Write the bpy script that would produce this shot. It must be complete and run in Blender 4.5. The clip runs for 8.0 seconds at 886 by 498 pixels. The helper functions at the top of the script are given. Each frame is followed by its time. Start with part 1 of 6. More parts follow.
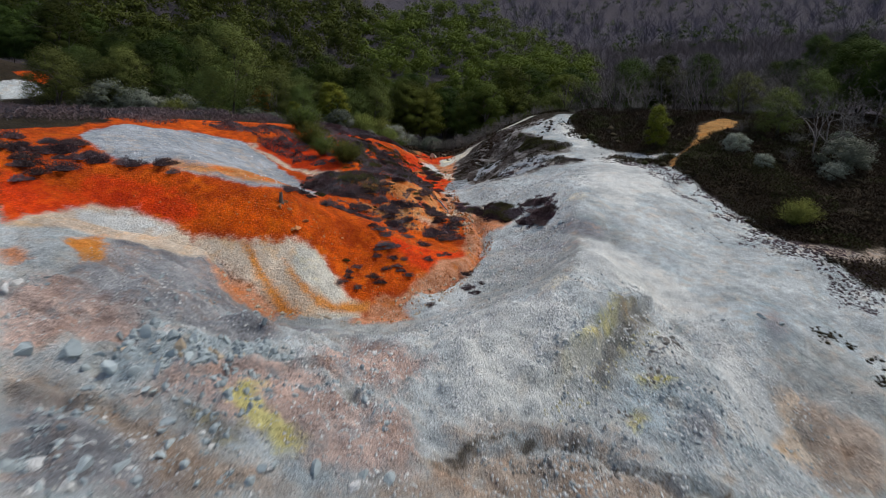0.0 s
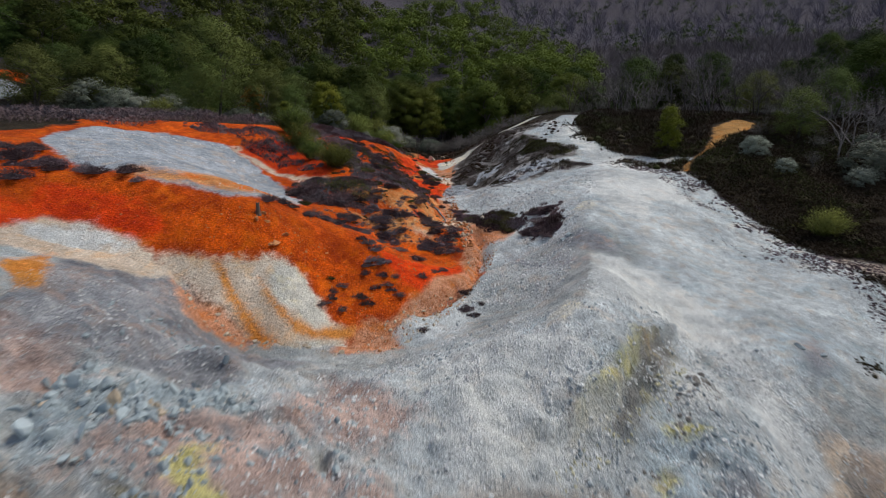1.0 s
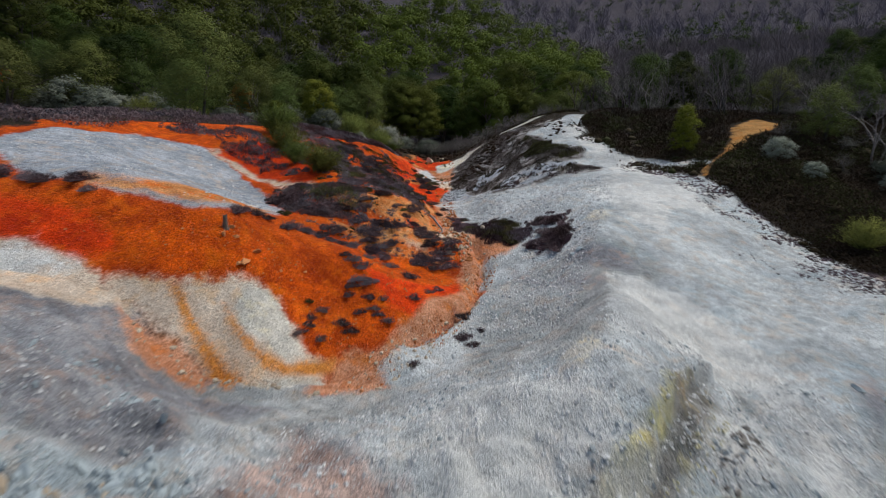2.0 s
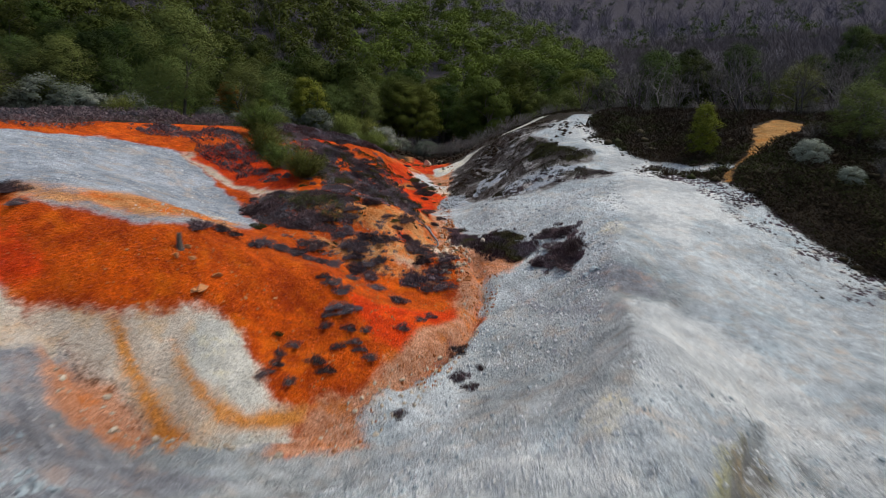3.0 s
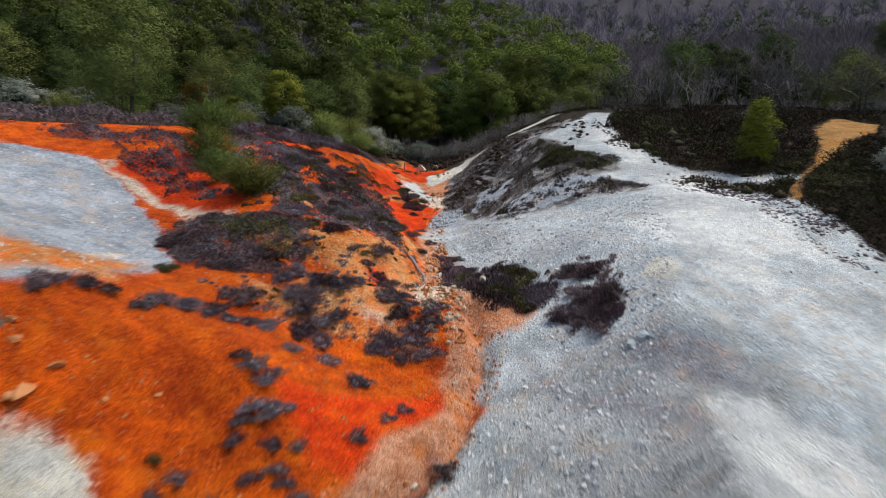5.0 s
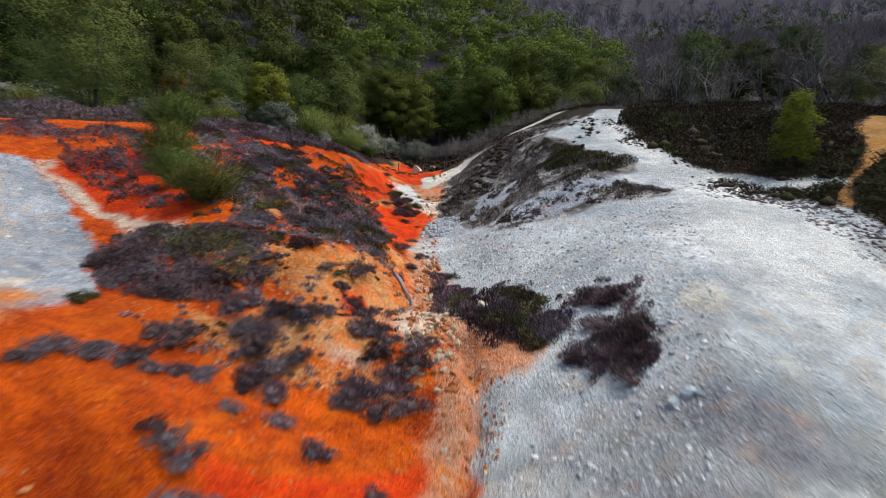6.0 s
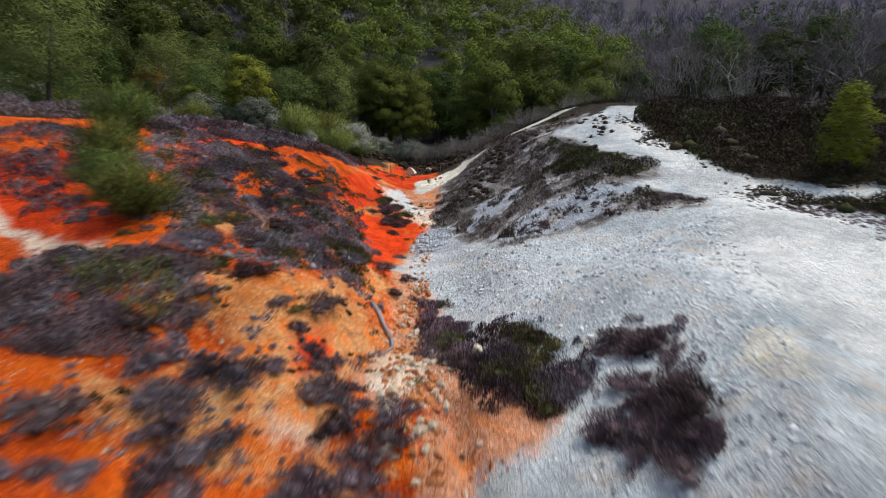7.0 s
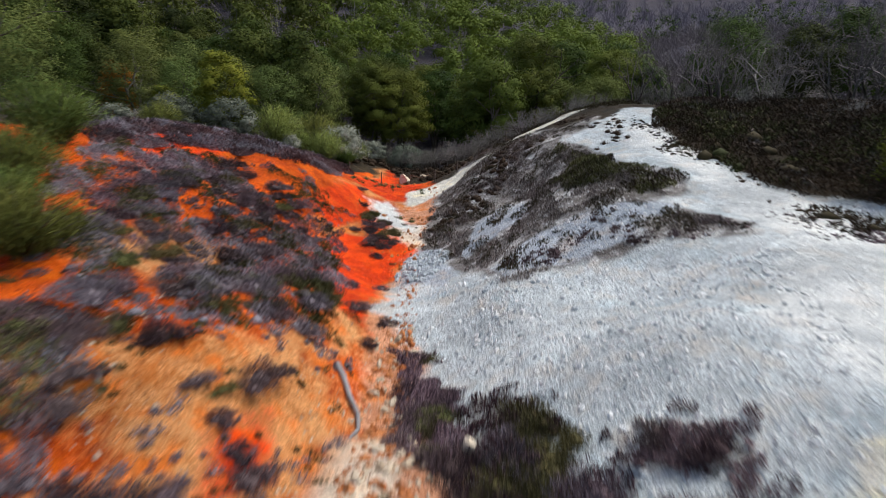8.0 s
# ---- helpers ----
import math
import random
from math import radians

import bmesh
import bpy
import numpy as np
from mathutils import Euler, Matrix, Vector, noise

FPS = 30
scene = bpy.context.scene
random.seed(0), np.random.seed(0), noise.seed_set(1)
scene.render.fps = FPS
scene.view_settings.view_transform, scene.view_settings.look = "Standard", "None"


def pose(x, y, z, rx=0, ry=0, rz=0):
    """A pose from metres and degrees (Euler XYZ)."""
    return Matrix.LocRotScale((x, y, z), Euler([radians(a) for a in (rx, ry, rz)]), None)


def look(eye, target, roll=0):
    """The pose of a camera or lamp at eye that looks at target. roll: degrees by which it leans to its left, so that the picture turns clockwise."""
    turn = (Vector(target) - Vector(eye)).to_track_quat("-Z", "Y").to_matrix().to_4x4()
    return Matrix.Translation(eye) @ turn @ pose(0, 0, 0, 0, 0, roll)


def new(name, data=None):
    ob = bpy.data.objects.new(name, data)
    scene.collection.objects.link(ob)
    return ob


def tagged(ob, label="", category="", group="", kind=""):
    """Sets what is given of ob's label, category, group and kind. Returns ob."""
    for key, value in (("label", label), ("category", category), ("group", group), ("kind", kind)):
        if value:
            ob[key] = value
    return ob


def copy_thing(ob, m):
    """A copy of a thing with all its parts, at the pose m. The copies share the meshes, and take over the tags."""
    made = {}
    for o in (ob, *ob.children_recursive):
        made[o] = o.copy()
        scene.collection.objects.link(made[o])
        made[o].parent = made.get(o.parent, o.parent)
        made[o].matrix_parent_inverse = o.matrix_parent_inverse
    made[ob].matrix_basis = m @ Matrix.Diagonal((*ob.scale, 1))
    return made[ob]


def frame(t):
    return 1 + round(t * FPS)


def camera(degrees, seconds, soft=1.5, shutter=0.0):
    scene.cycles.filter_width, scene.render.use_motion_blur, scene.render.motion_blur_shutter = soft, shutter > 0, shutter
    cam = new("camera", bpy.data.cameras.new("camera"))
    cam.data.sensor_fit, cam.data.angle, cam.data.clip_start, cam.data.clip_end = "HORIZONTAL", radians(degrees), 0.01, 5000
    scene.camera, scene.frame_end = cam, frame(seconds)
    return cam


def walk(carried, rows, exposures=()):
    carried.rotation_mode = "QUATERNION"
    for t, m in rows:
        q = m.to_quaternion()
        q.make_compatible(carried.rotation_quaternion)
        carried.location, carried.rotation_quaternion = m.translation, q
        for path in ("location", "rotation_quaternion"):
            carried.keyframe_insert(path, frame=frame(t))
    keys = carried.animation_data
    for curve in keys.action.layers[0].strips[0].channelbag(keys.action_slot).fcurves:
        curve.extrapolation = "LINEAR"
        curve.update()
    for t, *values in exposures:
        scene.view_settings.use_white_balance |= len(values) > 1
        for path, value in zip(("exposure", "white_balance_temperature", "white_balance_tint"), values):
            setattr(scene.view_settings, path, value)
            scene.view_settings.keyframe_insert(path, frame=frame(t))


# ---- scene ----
cam = camera(73.0, 8.0, soft=0.8, shutter=1.3)
METRES, EYE, TILT, LEAN, TURN = 40.0, 20.0, -12.0, 0.0, 0.0
ROWS = [
    (0.0, 0.0, 0.0, 0.0, 0.0, 0.0, -0.0),
    (0.5, 0.004, 0.049, 0.0119, 0.05, 0.02, -0.0),
    (1.0, 0.0082, 0.1014, 0.0249, 0.08, 0.02, -0.03),
    (1.5, 0.0125, 0.1571, 0.0373, 0.13, -0.0, -0.03),
    (3.0, 0.0265, 0.3313, 0.0766, 0.33, -0.03, -0.05),
    (3.5, 0.0306, 0.3922, 0.0886, 0.39, -0.02, -0.05),
    (4.0, 0.0351, 0.4549, 0.1019, 0.45, -0.01, -0.06),
    (4.5, 0.0399, 0.518, 0.1168, 0.51, -0.02, -0.08),
    (6.0, 0.0549, 0.7085, 0.1493, 0.67, -0.08, -0.21),
    (6.5, 0.0603, 0.7752, 0.1614, 0.73, -0.1, -0.25),
    (7.0, 0.0658, 0.8428, 0.1741, 0.81, -0.13, -0.28),
    (7.5, 0.0711, 0.9106, 0.1891, 0.87, -0.14, -0.34),
    (8.0, 0.0769, 0.974, 0.2097, 0.93, -0.18, -0.34),
]
walk(cam, [(t, pose(0, 0, EYE, TILT, LEAN, TURN) @ pose(METRES * x, METRES * y, METRES * z, 90 + pitch, roll, yaw)) for t, x, y, z, yaw, pitch, roll in ROWS], exposures=[(0.0, -0.07), (1.5, -0.06), (3.5, 0.13), (4.5, 0.31), (7.0, 0.57), (8.0, 0.64)])

# ---- light ----
world = bpy.data.worlds.new("overcast_sky")
scene.world = world
world.use_nodes = True
wn, wl = world.node_tree.nodes, world.node_tree.links
sky = wn.new("ShaderNodeTexSky")
sky.sky_type, sky.sun_disc = "NISHITA", False
sky.sun_elevation, sky.sun_rotation = radians(62), radians(72)
sky.air_density, sky.dust_density, sky.ozone_density = 1.0, 2.4, 1.0
wn["Background"].inputs["Strength"].default_value = 0.112
wl.new(sky.outputs["Color"], wn["Background"].inputs["Color"])
sun_data = bpy.data.lights.new("sun", "SUN")
sun_data.energy, sun_data.angle, sun_data.color = 2.1, radians(22), (1.0, 0.975, 0.90)
sun = new("sun", sun_data)
sun.matrix_world = look((32, 12, 64), (0, 0, 0))

# ---- materials ----
def node_material(name):
    m = bpy.data.materials.new(name)
    m.use_nodes = True
    return m, m.node_tree.nodes, m.node_tree.links, m.node_tree.nodes["Principled BSDF"]


def math_node(nt, op, a, b=None, c=None):
    n = nt.nodes.new("ShaderNodeMath")
    n.operation = op
    for i, v in enumerate((a, b, c)):
        if v is None:
            continue
        if isinstance(v, (int, float)):
            n.inputs[i].default_value = v
        else:
            nt.links.new(v, n.inputs[i])
    return n.outputs[0]


def mix_node(nt, fac, a, b, mode="MIX"):
    n = nt.nodes.new("ShaderNodeMix")
    n.data_type, n.blend_type = "RGBA", mode
    for sock, v in ((n.inputs["Factor"], fac), (n.inputs["A"], a), (n.inputs["B"], b)):
        if isinstance(v, (int, float)):
            sock.default_value = v
        elif isinstance(v, tuple):
            sock.default_value = (*v, 1.0)
        else:
            nt.links.new(v, sock)
    return n.outputs["Result"]


def noise_node(nt, coord, scale, detail=4.0, rough=0.6):
    n = nt.nodes.new("ShaderNodeTexNoise")
    n.inputs["Scale"].default_value, n.inputs["Detail"].default_value, n.inputs["Roughness"].default_value = scale, detail, rough
    nt.links.new(coord, n.inputs["Vector"])
    return n.outputs["Fac"]


def smooth(nt, v, lo, hi):
    n = nt.nodes.new("ShaderNodeMapRange")
    n.interpolation_type = "SMOOTHSTEP"
    n.inputs["From Min"].default_value, n.inputs["From Max"].default_value = lo, hi
    nt.links.new(v, n.inputs["Value"])
    return n.outputs["Result"]


def leaf_material(name, dark, light, rough=0.75, thin=0.0):
    """Foliage and twigs: the plant picks its tint, each leaf its brightness."""
    m, nodes, links, bsdf = node_material(name)
    nt = m.node_tree
    info, geo = nodes.new("ShaderNodeObjectInfo"), nodes.new("ShaderNodeNewGeometry")
    coord = nodes.new("ShaderNodeTexCoord").outputs["Object"]
    clump, stand_tint = noise_node(nt, coord, 1.1, 2.0), noise_node(nt, coord, 0.14, 1.0)
    mixed = math_node(nt, "ADD", math_node(nt, "MULTIPLY", info.outputs["Random"], 0.55), math_node(nt, "MULTIPLY_ADD", clump, 0.9, -0.25))
    mixed = math_node(nt, "ADD", mixed, math_node(nt, "MULTIPLY_ADD", stand_tint, 1.0, -0.5))
    col = mix_node(nt, smooth(nt, mixed, 0.0, 0.85), dark, light)
    hue = nodes.new("ShaderNodeHueSaturation")
    links.new(col, hue.inputs["Color"])
    links.new(math_node(nt, "MULTIPLY_ADD", math_node(nt, "FRACT", math_node(nt, "MULTIPLY", info.outputs["Random"], 7.3)), 0.06, 0.47), hue.inputs["Hue"])
    col = hue.outputs["Color"]
    bright = math_node(nt, "MULTIPLY_ADD", geo.outputs["Random Per Island"], 0.36, 0.82)
    col = mix_node(nt, 1.0, col, mix_node(nt, bright, (0, 0, 0), (1, 1, 1)), "MULTIPLY")
    links.new(col, bsdf.inputs["Base Color"])
    bsdf.inputs["Roughness"].default_value = rough
    bsdf.inputs["Specular IOR Level"].default_value = 0.08
    if thin:
        # light that shines through thin leaves
        through_leaf, both = nodes.new("ShaderNodeBsdfTranslucent"), nodes.new("ShaderNodeMixShader")
        links.new(col, through_leaf.inputs["Color"])
        both.inputs[0].default_value = thin
        links.new(bsdf.outputs[0], both.inputs[1])
        links.new(through_leaf.outputs[0], both.inputs[2])
        links.new(both.outputs[0], nodes["Material Output"].inputs["Surface"])
    return m


def rock_material(name, a, b, scale=3.0):
    m, nodes, links, bsdf = node_material(name)
    nt = m.node_tree
    info, geo = nodes.new("ShaderNodeObjectInfo"), nodes.new("ShaderNodeNewGeometry")
    coord = nodes.new("ShaderNodeTexCoord").outputs["Object"]
    n1, n2 = noise_node(nt, coord, scale), noise_node(nt, coord, scale * 9)
    f = math_node(nt, "ADD", math_node(nt, "MULTIPLY", n1, 0.7), math_node(nt, "MULTIPLY", geo.outputs["Random Per Island"], 0.5))
    f = math_node(nt, "ADD", f, math_node(nt, "MULTIPLY_ADD", info.outputs["Random"], 0.4, -0.35))
    links.new(mix_node(nt, f, a, b), bsdf.inputs["Base Color"])
    bsdf.inputs["Roughness"].default_value = 0.9
    bump = nodes.new("ShaderNodeBump")
    bump.inputs["Strength"].default_value, bump.inputs["Distance"].default_value = 0.6, 0.05
    links.new(math_node(nt, "ADD", n1, n2), bump.inputs["Height"])
    links.new(bump.outputs["Normal"], bsdf.inputs["Normal"])
    return m


HEATHER = leaf_material("heather_twigs", (0.050, 0.026, 0.027), (0.245, 0.165, 0.172))
HEATHER_DARK = leaf_material("dark_heather_twigs", (0.050, 0.030, 0.030), (0.20, 0.145, 0.150))
HEATHER_DULL = leaf_material("dull_grey_heather_twigs", (0.070, 0.056, 0.060), (0.24, 0.20, 0.215))
HEATHER_GREY = leaf_material("grey_heather_twigs", (0.085, 0.074, 0.080), (0.30, 0.268, 0.29))
HEATHER_GREEN = leaf_material("green_heather_twigs", (0.050, 0.048, 0.018), (0.160, 0.148, 0.058))
HEATH = leaf_material("heath_cover", (0.012, 0.0085, 0.0045), (0.050, 0.035, 0.019))
HEATH_GREY = leaf_material("grey_heath_cover", (0.058, 0.047, 0.041), (0.185, 0.155, 0.138))
LEAF_OAK = leaf_material("evergreen_leaves", (0.016, 0.027, 0.0055), (0.078, 0.104, 0.020), 0.75, 0.25)
LEAF_MID = leaf_material("green_leaves", (0.026, 0.042, 0.0075), (0.118, 0.152, 0.026), 0.75, 0.25)
HEATH_GREEN = leaf_material("green_heath_cover", (0.020, 0.023, 0.007), (0.068, 0.068, 0.021))
LEAF_LIGHT = leaf_material("light_green_leaves", (0.046, 0.060, 0.016), (0.165, 0.198, 0.054), 0.75, 0.25)
LEAF_SHRUB = leaf_material("grey_green_leaves", (0.105, 0.130, 0.030), (0.30, 0.34, 0.090), 0.75, 0.3)
LEAF_YELLOW = leaf_material("yellow_green_leaves", (0.085, 0.115, 0.012), (0.25, 0.29, 0.04), 0.75, 0.4)
LEAF_RUST = leaf_material("rusty_autumn_leaves", (0.16, 0.07, 0.01), (0.32, 0.16, 0.02), 0.75, 0.4)
LEAF_GOLD = leaf_material("golden_green_leaves", (0.070, 0.082, 0.010), (0.26, 0.235, 0.030), 0.75, 0.3)
LEAF_SILVER = leaf_material("silver_grey_leaves", (0.095, 0.112, 0.080), (0.34, 0.36, 0.29), 0.75, 0.25)
TWIG = leaf_material("bare_twigs", (0.060, 0.052, 0.050), (0.20, 0.178, 0.170))
TWIG_FAR = leaf_material("far_bare_twigs", (0.060, 0.050, 0.054), (0.185, 0.155, 0.160))
TWIG_PALE = leaf_material("pale_bare_twigs", (0.115, 0.105, 0.094), (0.32, 0.295, 0.265))
# bare twigs made bluer and paler: the haze of distance is in their colour
TWIG_HAZED = leaf_material("hazed_mountain_twigs", (0.085, 0.080, 0.105), (0.235, 0.220, 0.275))
BARK = leaf_material("grey_bark", (0.05, 0.042, 0.034), (0.14, 0.125, 0.105), 0.9)
ROCK_GREY = rock_material("blue_grey_rock", (0.26, 0.295, 0.31), (0.56, 0.60, 0.61))
ROCK_BLUE = rock_material("dark_blue_grey_rock", (0.235, 0.275, 0.29), (0.52, 0.59, 0.60))
ROCK_WHITE = rock_material("white_gravel_stone", (0.50, 0.50, 0.48), (0.86, 0.86, 0.84), 8.0)
ROCK_ORANGE = rock_material("orange_stained_rock", (0.36, 0.10, 0.02), (0.60, 0.27, 0.10))
ROCK_CREAM = rock_material("cream_rock", (0.40, 0.30, 0.20), (0.68, 0.58, 0.44))
WOOD = rock_material("weathered_wood", (0.06, 0.045, 0.035), (0.16, 0.12, 0.09), 6.0)
DEAD_WOOD = rock_material("bleached_dead_wood", (0.16, 0.155, 0.16), (0.34, 0.33, 0.33), 6.0)
ROPE = rock_material("pale_rope", (0.12, 0.10, 0.07), (0.24, 0.20, 0.14), 20.0)

# soils in the order in which they lie over one another: dark, light and second tint, softness of the edge
SOILS = {
    # leaf litter of the woods, tinted violet for the haze over far ground
    "hazed_litter": ((0.034, 0.030, 0.036), (0.098, 0.086, 0.106), (0.062, 0.048, 0.050), 1.0),
    "earth": ((0.30, 0.028, 0.0008), (0.86, 0.125, 0.0012), (0.74, 0.140, 0.002), 0.8),
    "white": ((0.37, 0.397, 0.402), (0.74, 0.775, 0.77), (0.58, 0.545, 0.49), 0.5),
    "grey": ((0.27, 0.285, 0.28), (0.60, 0.62, 0.605), (0.50, 0.46, 0.41), 1.0),
    "slate": ((0.28, 0.33, 0.355), (0.68, 0.765, 0.79), (0.50, 0.48, 0.43), 1.0),
    "pink": ((0.38, 0.265, 0.225), (0.80, 0.60, 0.515), (0.34, 0.35, 0.365), 1.0),
    "tan": ((0.26, 0.195, 0.15), (0.60, 0.49, 0.40), (0.37, 0.34, 0.31), 0.9),
    "mauve": ((0.165, 0.165, 0.18), (0.46, 0.465, 0.48), (0.45, 0.34, 0.29), 1.0),
    "yellow": ((0.46, 0.40, 0.14), (0.80, 0.73, 0.33), (0.46, 0.42, 0.33), 0.45),
    "stone": ((0.10, 0.092, 0.082), (0.40, 0.385, 0.35), (0.40, 0.34, 0.20), 0.6),
    # near-black brown that paints the shade down in the fissure and the cut
    "crack_shade": ((0.035, 0.030, 0.026), (0.17, 0.15, 0.125), (0.20, 0.15, 0.10), 0.22),
    "orange": ((0.33, 0.031, 0.0008), (0.88, 0.135, 0.002), (0.75, 0.138, 0.002), 0.35),
    "salmon": ((0.43, 0.145, 0.055), (0.83, 0.45, 0.28), (0.72, 0.21, 0.035), 0.6),
    "heath": ((0.075, 0.062, 0.054), (0.33, 0.305, 0.285), (0.60, 0.59, 0.57), 0.5),
    "bluegrey": ((0.24, 0.268, 0.305), (0.57, 0.605, 0.645), (0.52, 0.445, 0.38), 0.45),
    "cream": ((0.54, 0.40, 0.28), (0.90, 0.78, 0.64), (0.82, 0.56, 0.33), 0.55),
    "peach": ((0.42, 0.12, 0.02), (0.84, 0.42, 0.17), (0.80, 0.17, 0.01), 1.1),
    "ochre": ((0.30, 0.145, 0.035), (0.57, 0.31, 0.11), (0.50, 0.20, 0.04), 0.4),
    "rust": ((0.54, 0.165, 0.02), (0.86, 0.37, 0.085), (0.80, 0.42, 0.20), 0.48),
    "red": ((0.48, 0.022, 0.001), (0.92, 0.078, 0.002), (0.86, 0.105, 0.003), 0.6),
    "pale": ((0.49, 0.46, 0.39), (0.81, 0.78, 0.69), (0.80, 0.72, 0.50), 0.45),
    "bright": ((0.55, 0.56, 0.54), (0.84, 0.84, 0.805), (0.71, 0.68, 0.625), 0.8),
}


def ground_material():
    m, nodes, links, bsdf = node_material("bare_ground")
    nt = m.node_tree
    coord = nodes.new("ShaderNodeTexCoord").outputs["Object"]
    big, mid, fine = noise_node(nt, coord, 0.30, 6.0), noise_node(nt, coord, 1.4, 7.0, 0.68), noise_node(nt, coord, 9.0, 6.0, 0.72)
    tint = noise_node(nt, coord, 0.85, 8.0, 0.64)
    grain = smooth(nt, noise_node(nt, coord, 26.0, 3.0, 0.75), 0.34, 0.68)
    cells = []
    for scale in (7.0, 17.0):
        vor = nodes.new("ShaderNodeTexVoronoi")
        vor.inputs["Scale"].default_value = scale
        links.new(coord, vor.inputs["Vector"])
        sep = nodes.new("ShaderNodeSeparateColor")
        links.new(vor.outputs["Color"], sep.inputs["Color"])
        cells.append((smooth(nt, vor.outputs["Distance"], 0.50, 0.25), sep.outputs[0], sep.outputs[1]))
    # stones of two sizes, only some of the cells
    big_stone = math_node(nt, "MULTIPLY", cells[0][0], smooth(nt, cells[0][1], 0.62, 0.80))
    small_stone = math_node(nt, "MULTIPLY", cells[1][0], smooth(nt, cells[1][1], 0.45, 0.70))
    tone = math_node(nt, "ADD", math_node(nt, "MULTIPLY", big, 0.30), math_node(nt, "MULTIPLY", mid, 0.42))
    tone = math_node(nt, "ADD", tone, math_node(nt, "MULTIPLY_ADD", fine, 0.50, -0.11))
    tone = smooth(nt, tone, 0.365, 0.66)
    second = smooth(nt, tint, 0.50, 0.66)
    rag = math_node(nt, "ADD", math_node(nt, "MULTIPLY_ADD", mid, 2.6, -1.3), math_node(nt, "MULTIPLY_ADD", fine, 1.8, -0.9))
    col = mix_node(nt, tone, (0.016, 0.011, 0.006), (0.055, 0.040, 0.022))
    for name, (dark, light, other, soft) in SOILS.items():
        if name == "orange":
            blue, warm = smooth(nt, noise_node(nt, coord, 0.42, 7.0, 0.6), 0.50, 0.68), smooth(nt, noise_node(nt, coord, 0.77, 7.0, 0.62), 0.52, 0.70)
            col = mix_node(nt, math_node(nt, "MULTIPLY", blue, 0.55), col, mix_node(nt, 1.0, col, (0.80, 0.92, 0.98), "MULTIPLY"))
            col = mix_node(nt, math_node(nt, "MULTIPLY", warm, 0.6), col, mix_node(nt, 1.0, col, (1.05, 0.86, 0.72), "MULTIPLY"))
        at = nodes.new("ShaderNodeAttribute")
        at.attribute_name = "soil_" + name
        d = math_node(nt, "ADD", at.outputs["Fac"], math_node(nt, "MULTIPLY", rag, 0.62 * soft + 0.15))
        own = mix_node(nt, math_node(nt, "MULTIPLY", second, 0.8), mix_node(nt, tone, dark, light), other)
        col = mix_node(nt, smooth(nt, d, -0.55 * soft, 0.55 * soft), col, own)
    blotch = smooth(nt, noise_node(nt, coord, 0.26, 6.0, 0.62), 0.38, 0.58)
    col = mix_node(nt, 1.0, col, mix_node(nt, blotch, (0.85, 0.87, 0.885), (1.13, 1.13, 1.12)), "MULTIPLY")
    for piece, rnd, much in ((big_stone, cells[0][2], 0.9), (small_stone, cells[1][2], 0.8)):
        kind = mix_node(nt, smooth(nt, rnd, 0.25, 0.75), (0.26, 0.30, 0.34), (0.86, 0.85, 0.82))
        lit = mix_node(nt, 0.035, mix_node(nt, 1.0, col, mix_node(nt, rnd, (0.66, 0.66, 0.66), (1.42, 1.42, 1.42)), "MULTIPLY"), kind)
        col = mix_node(nt, math_node(nt, "MULTIPLY", piece, much), col, lit)
    col = mix_node(nt, 1.0, col, mix_node(nt, grain, (0.74, 0.74, 0.74), (1.28, 1.28, 1.28)), "MULTIPLY")
    links.new(col, bsdf.inputs["Base Color"])
    bsdf.inputs["Roughness"].default_value = 0.95
    bsdf.inputs["Specular IOR Level"].default_value = 0.15
    bump = nodes.new("ShaderNodeBump")
    bump.inputs["Strength"].default_value, bump.inputs["Distance"].default_value = 1.0, 0.19
    h = math_node(nt, "ADD", math_node(nt, "MULTIPLY", fine, 0.75), math_node(nt, "MULTIPLY", big_stone, 0.40))
    h = math_node(nt, "ADD", h, math_node(nt, "MULTIPLY", small_stone, 0.22))
    h = math_node(nt, "ADD", h, math_node(nt, "MULTIPLY", mid, 0.42))
    links.new(h, bump.inputs["Height"])
    links.new(bump.outputs["Normal"], bsdf.inputs["Normal"])
    return m


# ---- the lie of the land ----
crest_points = []
OUTLINES = {}


def line(*pts):
    """A crest, foot or gully line: x, y and height."""
    crest_points.extend(pts)


def patch(soil, *pts):
    """A patch of one soil, by its outline in the plan."""
    OUTLINES.setdefault(soil, []).append(list(pts))
    return list(pts)


# near slope left
line((-34, 4, 14.5), (-21, 13, 12.6), (-10.7, 15.8, 10.4), (-8.9, 17.6, 10.3), (-13.7, 20.8, 11.4), (-10.6, 22.3, 11.6), (-6.2, 20.1, 11.3), (-4.5, 22.8, 10.1), (-2, 15, 8.6), (-16.5, 29.3, 14), (-12.6, 31.2, 11.4), (-8, 28, 10.4), (-26, 25, 14.6))
# near saddle
line((1.8, 23.9, 10.7), (2, 20.7, 8.9), (-1.7, 29.6, 9.1), (3, 16, 7.2), (8, 18.5, 6.4))
# yellow ridge
line((6.1, 23.6, 9.1), (6.7, 26.4, 11.2), (5.2, 30, 11.3), (8.9, 34.6, 12.1), (9.5, 41.3, 11.5), (9.9, 45.5, 13))
# ridge left flank
line((2.2, 33, 9.7), (5.8, 38.1, 9.5), (6.7, 39.5, 10.9), (8.9, 44.5, 11.9), (6.2, 44.6, 10.8))
